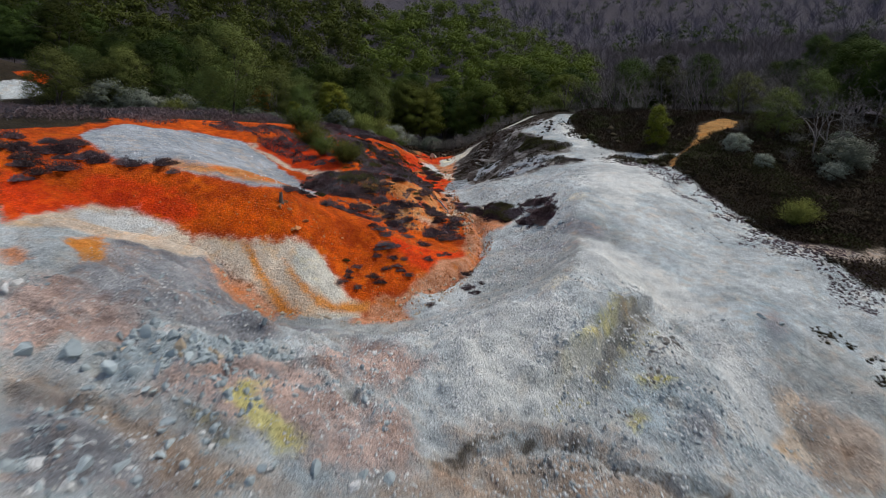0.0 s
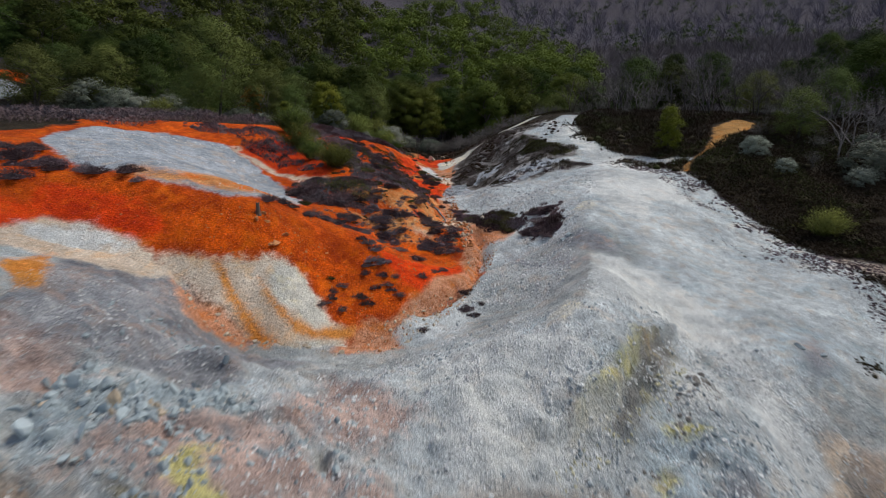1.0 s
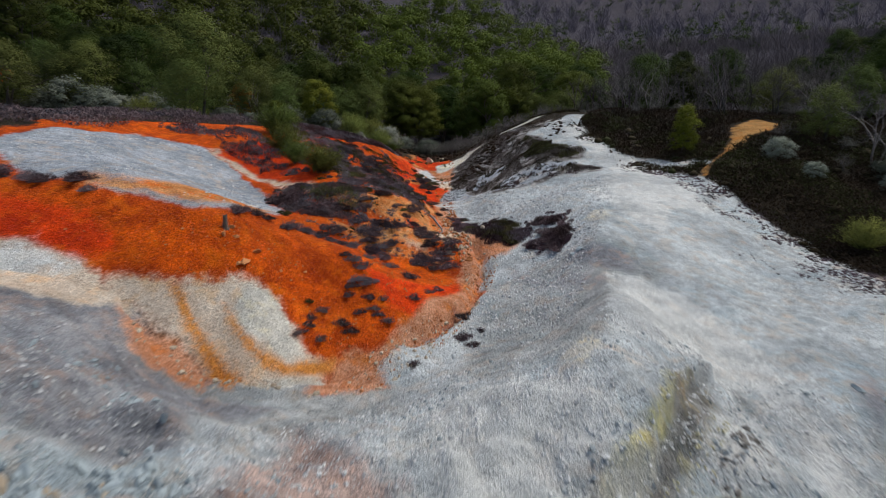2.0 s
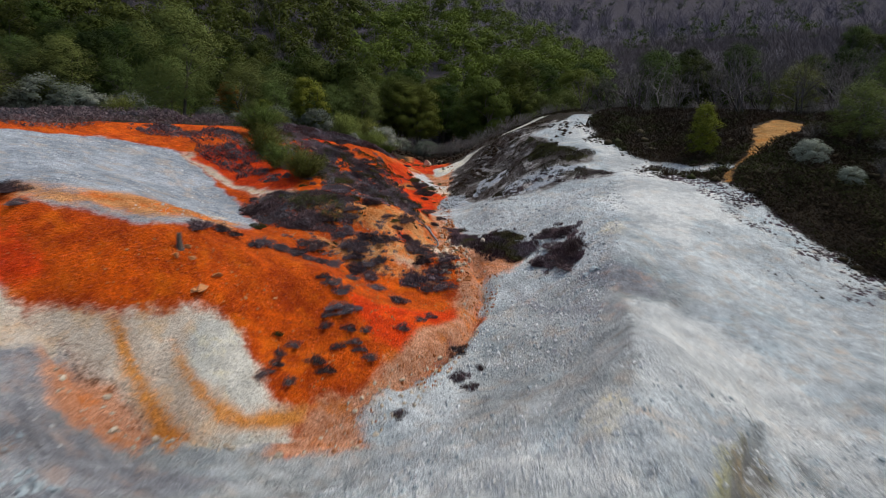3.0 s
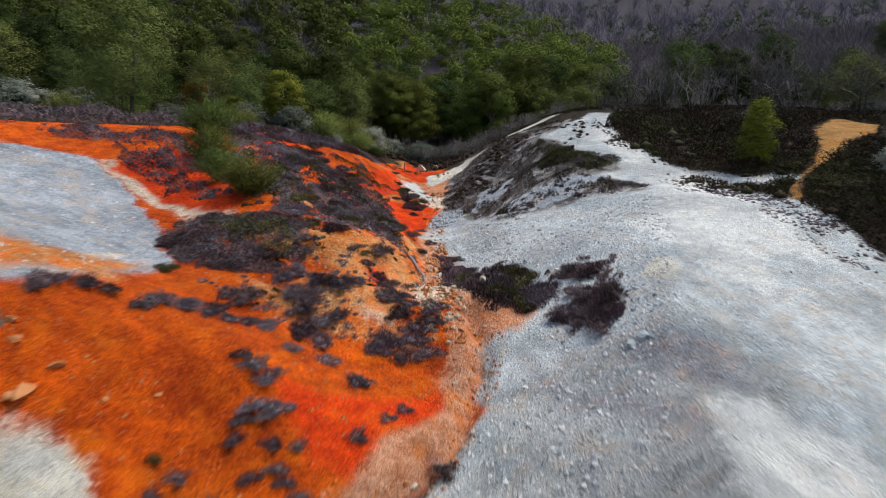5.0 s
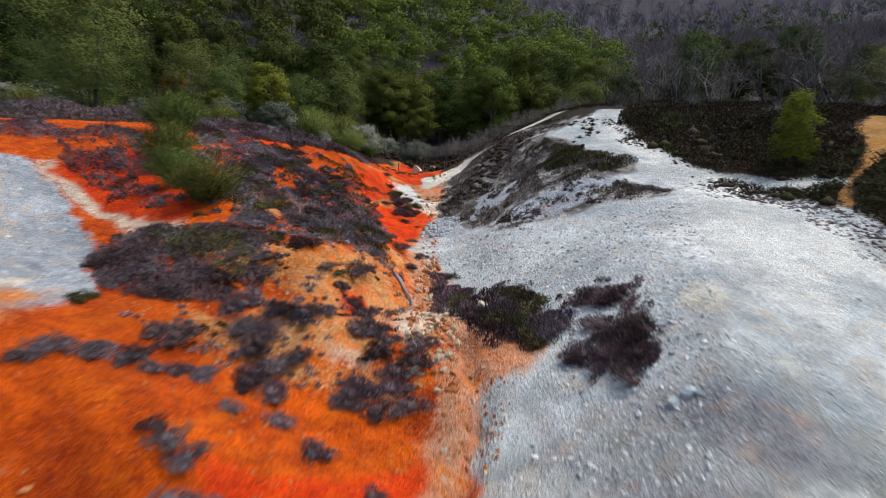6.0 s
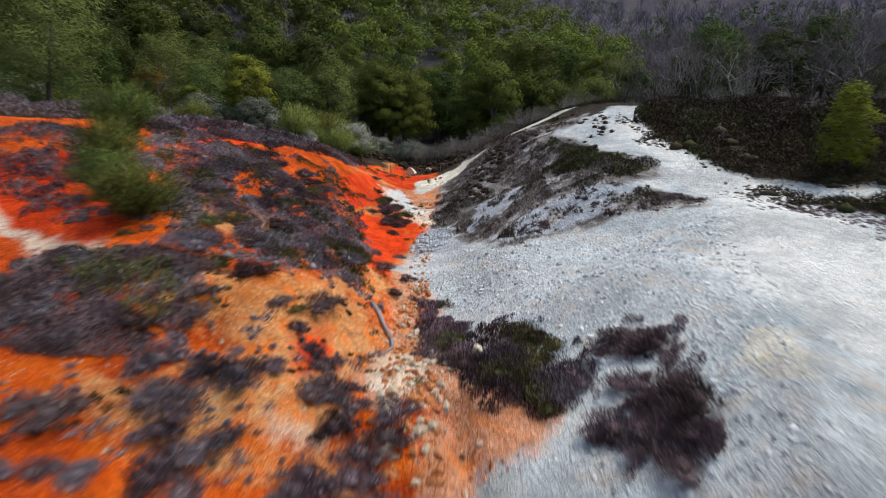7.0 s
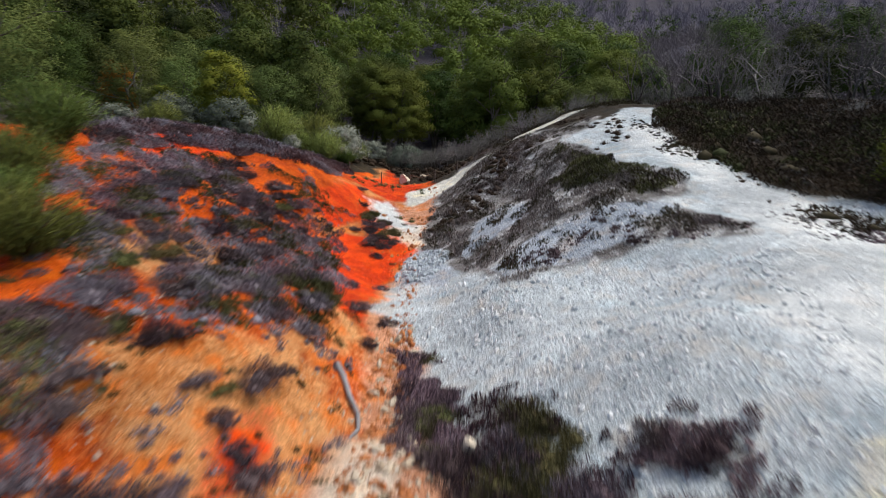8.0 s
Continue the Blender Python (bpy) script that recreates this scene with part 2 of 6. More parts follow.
# right hollow
line((12.5, 25.6, 8), (15.6, 25.4, 5.4), (14, 18, 4.7), (14.7, 32.1, 9), (17, 31.1, 9.6), (11.9, 34.2, 10.3), (22, 30.2, 7.1), (24.6, 35.9, 8.8), (30, 24, 5), (36, 36, 7.5))
# white field
line((20.7, 41.6, 10.4), (23.8, 38.4, 10), (28.7, 41.5, 10.7), (19.2, 48.4, 12.4), (26.7, 51.6, 11.8), (14, 47, 13.1), (19.8, 50.9, 13.1), (14.9, 59.3, 15.5), (10, 56.2, 14.7), (10.2, 60.6, 14), (7.1, 57.4, 13.7), (22, 60.8, 15.7), (22.3, 60.1, 15.7), (15, 53, 14.4))
# white field foot
line((8.7, 49.7, 12.8), (6.2, 52.4, 12.7), (6.1, 52.1, 11.9), (4.9, 50.6, 11.8), (2.6, 60.1, 12), (5.6, 62.5, 14.3))
# gully
line((-9.6, 32.3, 8.9), (-5.1, 35.8, 8.7), (-1.4, 36, 9.2), (0.8, 38.2, 9.3), (2.5, 37.6, 9.2), (2.5, 42.8, 10.2), (2.4, 47, 10.9), (1.4, 52, 12.3), (0.6, 60.3, 12.2), (1, 68, 12), (-0.5, 80.5, 13.4), (-1, 95, 14), (-2, 108, 14.4), (1, 125, 14))
# orange face
line((-9.5, 33.6, 9.7), (-8.5, 35, 11.2), (-5.3, 36.4, 10.2), (-6.5, 37.7, 10.3), (-8.6, 37.7, 11.6), (-12.2, 36.1, 12.7), (-10.7, 33.5, 10.1), (-1, 40.7, 10.6), (-6.1, 40.7, 11.7), (-1.4, 44.4, 10.9), (-0.3, 47, 11), (-8.9, 38.8, 12.9), (-3.7, 45.5, 11.7), (-5.1, 41.9, 13.1), (-9.5, 38.3, 13.6), (-17, 34.5, 13.4))
# orange crest
line((-24.2, 37.7, 16.9), (-21, 36.6, 15), (-18.2, 40.8, 17.5), (-12.1, 38.5, 15.1), (-11, 37.9, 13.4), (-10.7, 39.7, 15.2), (-8.5, 43.5, 14.1), (-7.2, 44.9, 13.1), (-30, 34, 17.2))
# grey slope
line((-27.7, 46.4, 19.1), (-22.1, 41.3, 17.5), (-13.7, 40.9, 16.3), (-12.4, 46.7, 15.2), (-11.6, 52.1, 14.4), (-13.4, 52.2, 14.7), (-19.1, 59.7, 17.8), (-20, 60.9, 18.6), (-25.6, 52.2, 19.4), (-23.6, 61.2, 19.1), (-13.2, 57, 15.7))
# heather spur
line((-11.7, 53.2, 14.6), (-10.3, 53.4, 15.5), (-8.7, 53.9, 15.3), (-6.7, 52.5, 15), (-5.2, 51.7, 14.6), (-4.2, 53.8, 14.7), (-3.3, 53.5, 14.5), (-2.1, 53.8, 14.4), (-1.4, 55.9, 13.7), (-8, 56.5, 16.1), (-4.5, 57, 15))
# spur face
line((-6.9, 50.7, 14), (-4.8, 50.6, 14), (-3.2, 50.4, 13.4), (-2.9, 51.5, 13.9), (-4.7, 48.7, 13.2), (-1.6, 52.9, 11.9), (-0.7, 54.9, 11.7), (-1.4, 49.5, 12.8), (-6.4, 47.3, 13.5), (-4.9, 47.5, 12.7), (-2.2, 48.5, 12.8))
# spur back
line((-2.1, 60.1, 14.1), (-8, 61, 16.1), (-5.5, 60.7, 14.4), (-10.3, 65, 17.5), (-6.4, 67.5, 15.8), (-3.9, 64, 14.1), (-5, 71, 14.3), (-0.6, 58.7, 12.3), (-9.2, 59, 17.2), (-8.8, 66.2, 17.6), (-5.2, 79.5, 16.5))
# upper left
line((-17.3, 70.3, 19.4), (-8.7, 74.9, 17.1), (-15.5, 77, 19.3), (-20, 78, 20), (-27, 63, 20.3), (-32, 56, 20.7), (-22, 69, 20), (-4.7, 77.9, 15.4), (-12, 79.5, 18.6), (-2.4, 79.3, 13.9), (-4.7, 93.5, 15), (-8, 96, 16.2), (-30.6, 49.2, 20), (-29, 76, 20.8), (-14, 92, 18.5))
# dark mound
line((5, 69.8, 14.1), (6.7, 62.8, 13.9), (9.8, 63.1, 15.1), (7.7, 63.5, 14.2), (10.2, 64.8, 15.7), (12.9, 65.8, 15.9), (13.7, 68.3, 16.3), (14.2, 61.9, 16), (7.5, 77.8, 15.2), (11, 74, 17.7), (14.8, 69.9, 17.2), (11.4, 67.5, 16.4), (4, 78, 14.3), (10, 83, 18.4), (2.3, 86, 14.9), (4.5, 88, 16.4), (7.2, 90.5, 18), (10, 92, 19.5), (13, 93.5, 20.7), (16, 94, 21.5))
# trail
line((18.5, 91, 21.3), (17.3, 85.5, 20.5), (17.4, 78.7, 19.1), (17.9, 72, 17.6), (20.5, 80.1, 19.6), (20, 66, 16.3))
# right heath
line((23.4, 74.8, 19), (24.1, 70.3, 18), (22.8, 64.5, 16.5), (27.4, 58.1, 15.9), (29.4, 67.6, 19.2), (33, 60, 16.5), (36, 50, 12.8), (42, 66, 18.5), (40, 80, 20.5), (48, 48, 11), (60, 60, 15), (26, 90, 21.3))
# left terrace
line((-46, 70, 21), (-57, 85, 23.4), (-59, 92, 27), (-66, 94, 29.6), (-73, 88, 28.5), (-64, 82, 23), (-52, 92, 22.6), (-36, 60, 20.4), (-45, 45, 21), (-42, 84, 20.5), (-30, 92, 19.5), (-20, 100, 18.5), (-9, 108, 17), (-60, 30, 22))
# left hill
line((-80, 120, 30), (-45, 125, 26), (-15, 130, 21), (-80, 160, 40), (-39, 150, 32), (-9, 160, 30), (20, 150, 22), (-22, 198, 46), (12, 200, 47), (32, 198, 37), (44, 190, 29), (16, 180, 31), (-100, 220, 66), (-40, 250, 68), (24, 262, 40), (56, 250, 33), (-140, 150, 52), (-110, 80, 30))
# valley right
line((5, 118, 15), (15, 112, 18), (32, 110, 19), (40, 140, 19), (60, 110, 22), (75, 150, 26), (60, 200, 30), (90, 90, 22), (80, 240, 44), (120, 160, 36))
# far mountain
line((60, 340, 58), (137, 470, 82), (0, 420, 100), (-150, 400, 130), (0, 700, 190), (200, 700, 180), (-300, 700, 240), (420, 600, 170), (300, 360, 80), (700, 900, 290), (0, 1100, 320), (-600, 1000, 330), (400, 1200, 340))
# behind
line((0, -20, 4), (30, -10, 2), (-40, -20, 14), (60, 10, 2), (0, -120, -5), (-200, 0, 40), (220, 0, 10), (-200, -150, 20), (250, -150, -0), (450, 250, 60), (-450, 300, 150))
patch("grey", (-14.9, 33.7), (-13.5, 33.3), (-11.9, 32.1), (-10.2, 31.9), (-4.9, 33.3), (-2.4, 33.3), (-1.4, 30.2), (-10.5, 27.4))  # lower shoulder
patch("mauve", (-13.2, 31.2), (-11.7, 31.8), (-8.9, 31.6), (-5.7, 30.9), (-7.2, 29.5), (-10.2, 27.1))  # shoulder streaks
patch("red", (-22.8, 37.6), (-21.9, 39), (-17.4, 38.5), (-15, 37), (-16.3, 36.2), (-19.5, 36.9), (-21.9, 36.3))  # mound red
patch("bluegrey", (-21.8, 57.2), (-20.4, 59.4), (-18.2, 56.5), (-17.9, 52.1), (-19.9, 52.2))  # slope drift
patch("grey", (7.9, 44.9), (9.1, 44.7), (10.3, 43.9), (12, 43.8), (13, 42.7), (12, 41.2), (9, 40.6), (8.3, 42.5))  # field low damp
patch("mauve", (8.3, 45.1), (9.7, 44.2), (11.4, 43.7), (12.4, 42.9), (11.5, 41.6), (9.7, 40.9), (8.5, 42.6))  # field low stains
patch("salmon", (-5.3, 32.6), (-4.9, 34.8), (-4.3, 36.4), (-2.5, 36.6), (-2, 33.2), (-3.6, 32.9))  # lip salmon
patch("peach", (-19.3, 40.7), (-16, 41.8), (-13.6, 44.9), (-10.7, 47.8), (-10.2, 43.8), (-12.8, 40.5), (-16.6, 40.5), (-18.9, 40.1))  # slope warm band
patch("bright", (0.2, 29.4), (3.3, 29.7), (5.7, 27.2), (5.9, 25.6), (4.9, 24.1), (3.2, 23.2), (4.8, 23.4), (6.9, 23.8), (7.2, 23.1), (4.6, 22), (2.4, 21.1), (0.8, 21.2), (0.2, 22.5))  # near pale
patch("grey", (2.6, 22.4), (5.2, 24), (6.1, 23.5), (5, 22.8), (3.1, 22.6))  # ridge hollow
patch("white", (17.4, 89.3), (18.5, 88.3), (16.3, 81.6), (15.8, 75.3), (17.2, 73.2), (17.8, 69.6), (18.6, 66.5), (18.2, 62.7), (20.6, 61.4), (21.4, 60.2), (21.9, 59.1), (22.3, 58.5), (22.8, 56.2), (23.3, 53.9), (25.8, 51.4), (25.9, 48.1), (25.7, 44.4), (26.7, 41.4), (26.8, 38.3), (28.2, 37), (60, 36), (60, 0), (0, -30), (-60, 0), (-40, 25), (-23.4, 31.3), (-23.3, 31), (-20.6, 31.9), (-18.3, 34.5), (-16.3, 34.9), (-14.1, 34.4), (-12.5, 33.4), (-11.1, 32.9), (-9.3, 33.2), (-7.3, 32.9), (-6, 33), (-3.6, 35), (-2.1, 33.7), (-1.8, 36), (-0.4, 37.4), (0.6, 38.9), (2.4, 42.6), (3.2, 46.5), (3.3, 47.7), (5, 48.4), (5.9, 50.3), (3.3, 52.2), (2.3, 52.7), (0.5, 60), (-0.8, 67.1), (1.9, 69.1), (4.3, 65.9), (5, 62.4), (5.9, 62.2), (7.1, 63.3), (8.5, 63.5), (10.8, 63.1), (12.6, 62.7), (14.4, 62.2), (15.2, 64.1), (14.3, 66.8), (12.7, 68.4), (14.6, 68.8), (15, 70.7), (12.3, 72.4), (12.9, 78.1), (11, 83.1), (13.1, 84.9), (15, 85.1))  # white field
TRAIL = patch("pale", (-0.4, 82.7), (1.5, 84.5), (2.8, 85.4), (4.2, 87.1), (5.7, 88.5), (7.2, 90), (9.1, 89.5), (10.5, 89.8), (14.4, 92.2), (15.0, 92.6), (11.1, 92.2), (8, 90.8), (5.5, 89.4), (3.1, 88), (1, 87), (-0.6, 85.7))  # small trail
PATH_CHIPS = patch("white", (17.5, 69.8), (20.1, 66.9), (22.3, 64.5), (23.7, 64.1), (24.1, 63.3), (22.3, 62.9), (20.2, 65), (18.4, 67.3))  # path chips
HEATH_GAP = patch("tan", (26.1, 44.1), (28.4, 43.6), (30.2, 42.4), (32.8, 43.9), (31.1, 40.9), (28.2, 40.7), (26.8, 42.3))  # heath gap
patch("mauve", (-17.6, 26.8), (-16.3, 28.8), (-15.1, 30.3), (-13.2, 32), (-11.2, 32.1), (-9, 31.9), (-7.3, 24.9), (-9.7, 24.2), (-11.8, 24.6), (-13.8, 24.9), (-16, 25.8))  # blue-grey shoulder
patch("mauve", (-18.8, 32.9), (-16, 34.4), (-13.7, 34.2), (-12.2, 32.6), (-11.2, 32.1), (-12.8, 30.2), (-15, 29.5), (-16.4, 29.1))  # upper shoulder
patch("pink", (-18.8, 24.5), (-17.7, 25.1), (-15.8, 25.6), (-13.3, 24.4), (-11.2, 23.2), (-11.9, 21.9), (-13.9, 22), (-15, 20.7), (-15.8, 20.1))  # left pink
patch("slate", (-11.9, 21.9), (-11.1, 22.6), (-9.2, 25.4), (-7.1, 25.1), (-6.6, 23), (-8.2, 21.2), (-9.9, 20.2), (-11, 19.9), (-11.2, 18.8), (-12, 20.6))  # rock band
patch("pink", (-10.9, 18.9), (-9.9, 20.4), (-7.9, 21.7), (-5.9, 22.3), (-3, 20.3), (-1.3, 20.3), (-0.9, 18.6), (-1.5, 17.4), (-3.9, 16.8), (-7.1, 17.9), (-8.9, 19.3))  # near pink
patch("pink", (-5.5, 22.5), (-4.6, 28.2), (-1.6, 25.2), (-0.6, 23.6), (-1.9, 21.9), (-3.6, 21.6))  # saddle pink
patch("yellow", (-7.5, 19.5), (-6.5, 20.4), (-6.4, 19.2), (-5.7, 18.3), (-4.3, 17.2), (-4.9, 16.7), (-6.3, 17.7))  # sulphur near
patch("tan", (-15.5, 19.6), (-14.4, 20.2), (-11.7, 19), (-9.3, 18), (-6.1, 16.2), (-4.4, 15.8), (-4.9, 15.4), (-9, 14.6), (-8.9, 16.2), (-10.8, 17.3), (-13.4, 18.9), (-14.8, 18.5))  # brown slope
patch("mauve", (-14.7, 18.4), (-13.4, 18.9), (-10.3, 17.1), (-8.9, 16.2), (-7.6, 14.9), (-11.5, 13.9))  # near corner
patch("stone", (-9.4, 19), (-8.6, 19), (-6.6, 17.6), (-5.9, 16.6), (-6.9, 16.8), (-8.4, 18))  # near dip
patch("slate", (-4.9, 16.5), (-4, 17.1), (-2.9, 17.2), (-1.6, 17.9), (-1.5, 17.2), (-3.8, 15.9), (-4.7, 15.8))  # near rocks
patch("tan", (-3.7, 15.8), (-2.8, 16.5), (-0.5, 18.2), (0.3, 19.5), (1.4, 19.9), (2.9, 20.5), (4.9, 20.8), (6.9, 20.9), (8.8, 20.1), (9.2, 19.9))  # near centre tan
patch("yellow", (5.3, 23.8), (5.8, 24.3), (6.6, 25.6), (7.5, 26.6), (10.3, 30.2), (8.8, 27.8), (7.9, 26.7), (6.9, 25.1), (6.4, 24.5), (5.8, 24.1))  # sulphur ridge
patch("pale", (5, 30), (6.2, 31.6), (6.5, 30.2), (5.7, 28.1))  # sulphur mid
patch("stone", (6.2, 23.8), (7, 25.1), (8.3, 27.3), (9.8, 29.6), (11.4, 31.5), (11.1, 29.5), (9.2, 26.7), (8, 25.3), (7.1, 23.9))  # ridge flank
patch("slate", (7.8, 24.2), (10.3, 25.7), (11.6, 25.1), (12.5, 24.2), (12.2, 22.6), (10.3, 21.7), (8.3, 22), (7.4, 22.9))  # stony lobe
patch("mauve", (10.4, 23.5), (11.7, 23.7), (11.7, 22.7), (10.4, 22), (9.7, 22.4))  # lobe side
patch("tan", (16.6, 27.4), (18.2, 27.7), (21.4, 26.4), (19.1, 23), (16.5, 22.3), (16.3, 23.7), (16.1, 25.2), (15.5, 25.5), (16.5, 26.2))  # right tan
patch("slate", (16.9, 32.6), (19.6, 34.6), (20.7, 33.4), (18.9, 30.3), (17.3, 29.4), (16.5, 30.4))  # knob apron
patch("mauve", (18.2, 32.8), (19.4, 33.6), (19.4, 31.9), (18.4, 30.2), (17.5, 29.9), (17.3, 30.8))  # knob
patch("bright", (13.8, 36.3), (15.3, 34.5), (15.3, 30.1), (15.8, 27.8), (16.4, 26.2), (13.8, 24), (14, 26), (14, 28.7), (14, 30.8))  # blue runnel
patch("grey", (18.6, 30.3), (21.9, 31.4), (22.7, 28.4), (21.5, 26.6), (18.9, 27.8), (17, 27.6))  # right flank
patch("grey", (3.7, 43.6), (6.9, 45.1), (8.9, 43.3), (9.4, 40), (7.7, 33.9), (6.6, 31.2), (4.8, 30.9), (3.2, 32.1), (1.9, 33.3), (3.1, 39.4))  # field flank
patch("bright", (9.5, 40), (11.6, 41.2), (13.7, 38.6), (14.8, 35.9), (14.9, 32.4), (10.5, 31.6), (8.6, 31.6), (7.1, 31), (7.7, 33.9))  # ridge face
patch("slate", (8.5, 44.6), (10.4, 44.3), (12.3, 43.9), (12.1, 42.6), (10.6, 42.3), (8.9, 42.8))  # field damp
patch("bright", (11.2, 55.7), (15, 60.3), (16.3, 56.8), (17.2, 52.7), (15.2, 47.6), (13.9, 48.7), (13.1, 50.2), (12.3, 52.6))  # field top
patch("pale", (10.6, 50.4), (12, 50.6), (11.9, 48.5), (10.8, 47.4), (10.1, 48.1))  # field stain
patch("cream", (-15.6, 35.4), (-14.2, 36), (-12.2, 36.3), (-10.3, 37.1), (-8.8, 38), (-7.8, 38.2), (-6.9, 36.9), (-6, 35.7), (-5, 35.7), (-4.9, 35), (-5, 33.7), (-6.8, 32.9), (-8.2, 33), (-9.9, 33.7), (-11.2, 34.5), (-12.9, 34.6), (-14.4, 34.9))  # cream band
patch("pale", (-9.4, 36.2), (-9.3, 37.3), (-8.4, 38.1), (-7.7, 37.9), (-6.9, 36.6), (-6.1, 35.4), (-6.7, 34.8), (-7.6, 34.9), (-8.6, 35.2), (-9.1, 35.6))  # cream lobe
patch("pale", (-8, 33.2), (-7.1, 33.9), (-5, 34.5), (-5, 33.7), (-6.2, 33), (-7.4, 33))  # lobe foot
patch("rust", (-12.4, 36.1), (-11.9, 36.3), (-10.9, 35.1), (-9.7, 34.3), (-8.4, 33.5), (-8.5, 32.3), (-9.8, 33.6), (-10.6, 34.3), (-11.5, 35.3))  # ochre streak a
patch("rust", (-9.9, 36.1), (-9.1, 35.5), (-8, 34.7), (-6.5, 34.7), (-4.7, 36), (-4.5, 35.3), (-6, 34.4), (-7.3, 34), (-8.3, 34.4), (-9.2, 35))  # ochre streak b
patch("salmon", (-14.1, 34.4), (-12.8, 34.3), (-11.2, 34.4), (-9.9, 33.7), (-9.1, 33.1), (-9.5, 32.3), (-10.9, 32.2), (-12, 32.2), (-12.7, 32.8))  # salmon rocks
patch("salmon", (-4.7, 33.9), (-4.1, 36.3), (-2.5, 36.6), (-0.9, 39.8), (1.4, 43.5), (2.4, 50.3), (3.4, 48.8), (3, 45.6), (2.3, 42.2), (0.3, 38.9), (-1.3, 36.8), (-2.3, 35.6), (-2.5, 34))  # gully strip
patch("salmon", (2.6, 51.5), (4.9, 51.9), (5.6, 50.2), (5, 48.6), (3.5, 47.9))  # gully mouth
patch("red", (-3.9, 42), (-2.1, 42.3), (1.4, 44.4), (1.6, 43.5), (-0.3, 41.1), (-1.2, 39.2), (-2.2, 39.4), (-3, 40.6))  # red patch
patch("rust", (-19, 29.4), (-19, 32.7), (-16.3, 28.3), (-16.9, 27.6))  # left ochre
patch("salmon", (-20.6, 27.3), (-19.8, 27.6), (-19.1, 26.9), (-19.8, 26))  # left salmon
MOUND = patch("heath", (1, 72.8), (1, 78.1), (1.7, 84.9), (3.4, 87.6), (7.8, 127), (8.7, 91.3), (11.2, 87.1), (13.5, 87.5), (14.5, 88.4), (13.2, 84.1), (10.7, 83.5), (11.9, 79.8), (12.2, 72.8), (14.6, 71.6), (15, 70.7), (14.6, 68.8), (12.7, 68.4), (14.3, 66.8), (15.2, 64.1), (14.4, 62.2), (12.6, 62.7), (10.9, 63.2), (9.5, 63), (8.5, 63.6), (7.2, 63.4), (5.9, 62.2), (5, 62.4), (4.3, 65.9), (2.8, 67.9), (1.8, 71.8))  # dark mound
MOUND_STREAK = patch("bluegrey", (3.7, 69.8), (4.7, 74.6), (6.6, 77.6), (7.3, 73.6), (6.9, 71.4), (5.7, 70.4), (4.5, 69.6), (3.9, 68.9))  # mound streak
OCHRE_PATH = patch("ochre", (21.9, 59.4), (24.6, 62.8), (26.7, 64.8), (28.3, 67.4), (28.8, 69.5), (35.1, 77), (35.5, 71.2), (31.6, 67.3), (28.6, 65.6), (26.5, 64.3), (24.7, 62.7), (22.4, 59.3))  # ochre path
patch("cream", (-6.4, 52.1), (-5.3, 52.8), (-4.1, 53.4), (-2.5, 53.6), (-3.2, 52.5), (-4.8, 51.7), (-6.1, 51.7))  # spur sand
patch("cream", (-0.2, 54.5), (1.3, 55), (2.1, 50.6), (1, 49.6), (0.3, 50.7))  # gully cream
patch("orange", (-32.2, 44.3), (-28.6, 48.9), (-27.5, 46), (-23.8, 42), (-17.9, 40), (-13.2, 39.8), (-12.7, 39.3), (-10.5, 43.2), (-9.6, 46), (-7.6, 43.8), (-3.8, 47.8), (0.8, 48.7), (3, 48.1), (2.8, 43.9), (0.6, 39.2), (-1.6, 36.8), (-3.2, 35), (-4.6, 32.5), (-6.2, 35), (-7, 37.3), (-8.1, 38.3), (-10.1, 37), (-12, 36.4), (-15.4, 35.7), (-16.6, 36.4), (-19.1, 36.9), (-21.6, 36.5), (-24.6, 33.1))  # orange mound
patch("orange", (-10.4, 49.5), (-8.9, 52.7), (-7.1, 56.9), (-10.4, 62.7), (-10.5, 75.6), (-5.1, 97.5), (0.2, 82.1), (-0.7, 70.4), (0.4, 59.7), (0.8, 51.9), (3.2, 50.5), (2.9, 43.1), (-0.3, 41.5), (-3.2, 41.5), (-6.1, 46.2), (-9.7, 47.6))  # spur soil
patch("orange", (-29.6, 53.8), (-26.5, 63.2), (-21.8, 61.1), (-19.3, 61.5), (-18.5, 70.4), (-14.3, 69), (-13.6, 61.8), (-18.6, 60.2), (-20.2, 60), (-24.1, 58.6), (-26.4, 51.3))  # upper strip
patch("orange", (-65.2, 91.9), (-60.6, 92.3), (-59.4, 95), (-57.3, 89.9), (-58.7, 89.1), (-63.6, 89.4))  # left corner
patch("white", (-63.8, 89.8), (-58.6, 88.8), (-57.2, 86.4), (-59.9, 83.5))  # left corner white
patch("cream", (-24.4, 32.8), (-21.6, 36.5), (-19, 36.8), (-16.6, 36.3), (-15.4, 35.7), (-13.2, 34.8), (-15.1, 32.6), (-16.5, 32.3), (-20.1, 32.4), (-23.1, 30.8))  # left cream
patch("red", (-26.9, 36.6), (-23.7, 36.7), (-21.2, 37.1), (-22.2, 34), (-23.3, 31.2))  # red left
patch("red", (-18.6, 59.6), (-17.5, 62.8), (-15.6, 64.2), (-11.5, 61), (-9.4, 56.1), (-10.1, 54.1), (-12.3, 56.1), (-15.3, 57.6))  # red hollow
patch("red", (-15, 70.9), (-13, 69.7), (-10.9, 71.1), (-10.6, 76.3), (-14.1, 85.4), (-14.8, 78), (-16.6, 74.8))  # red strip
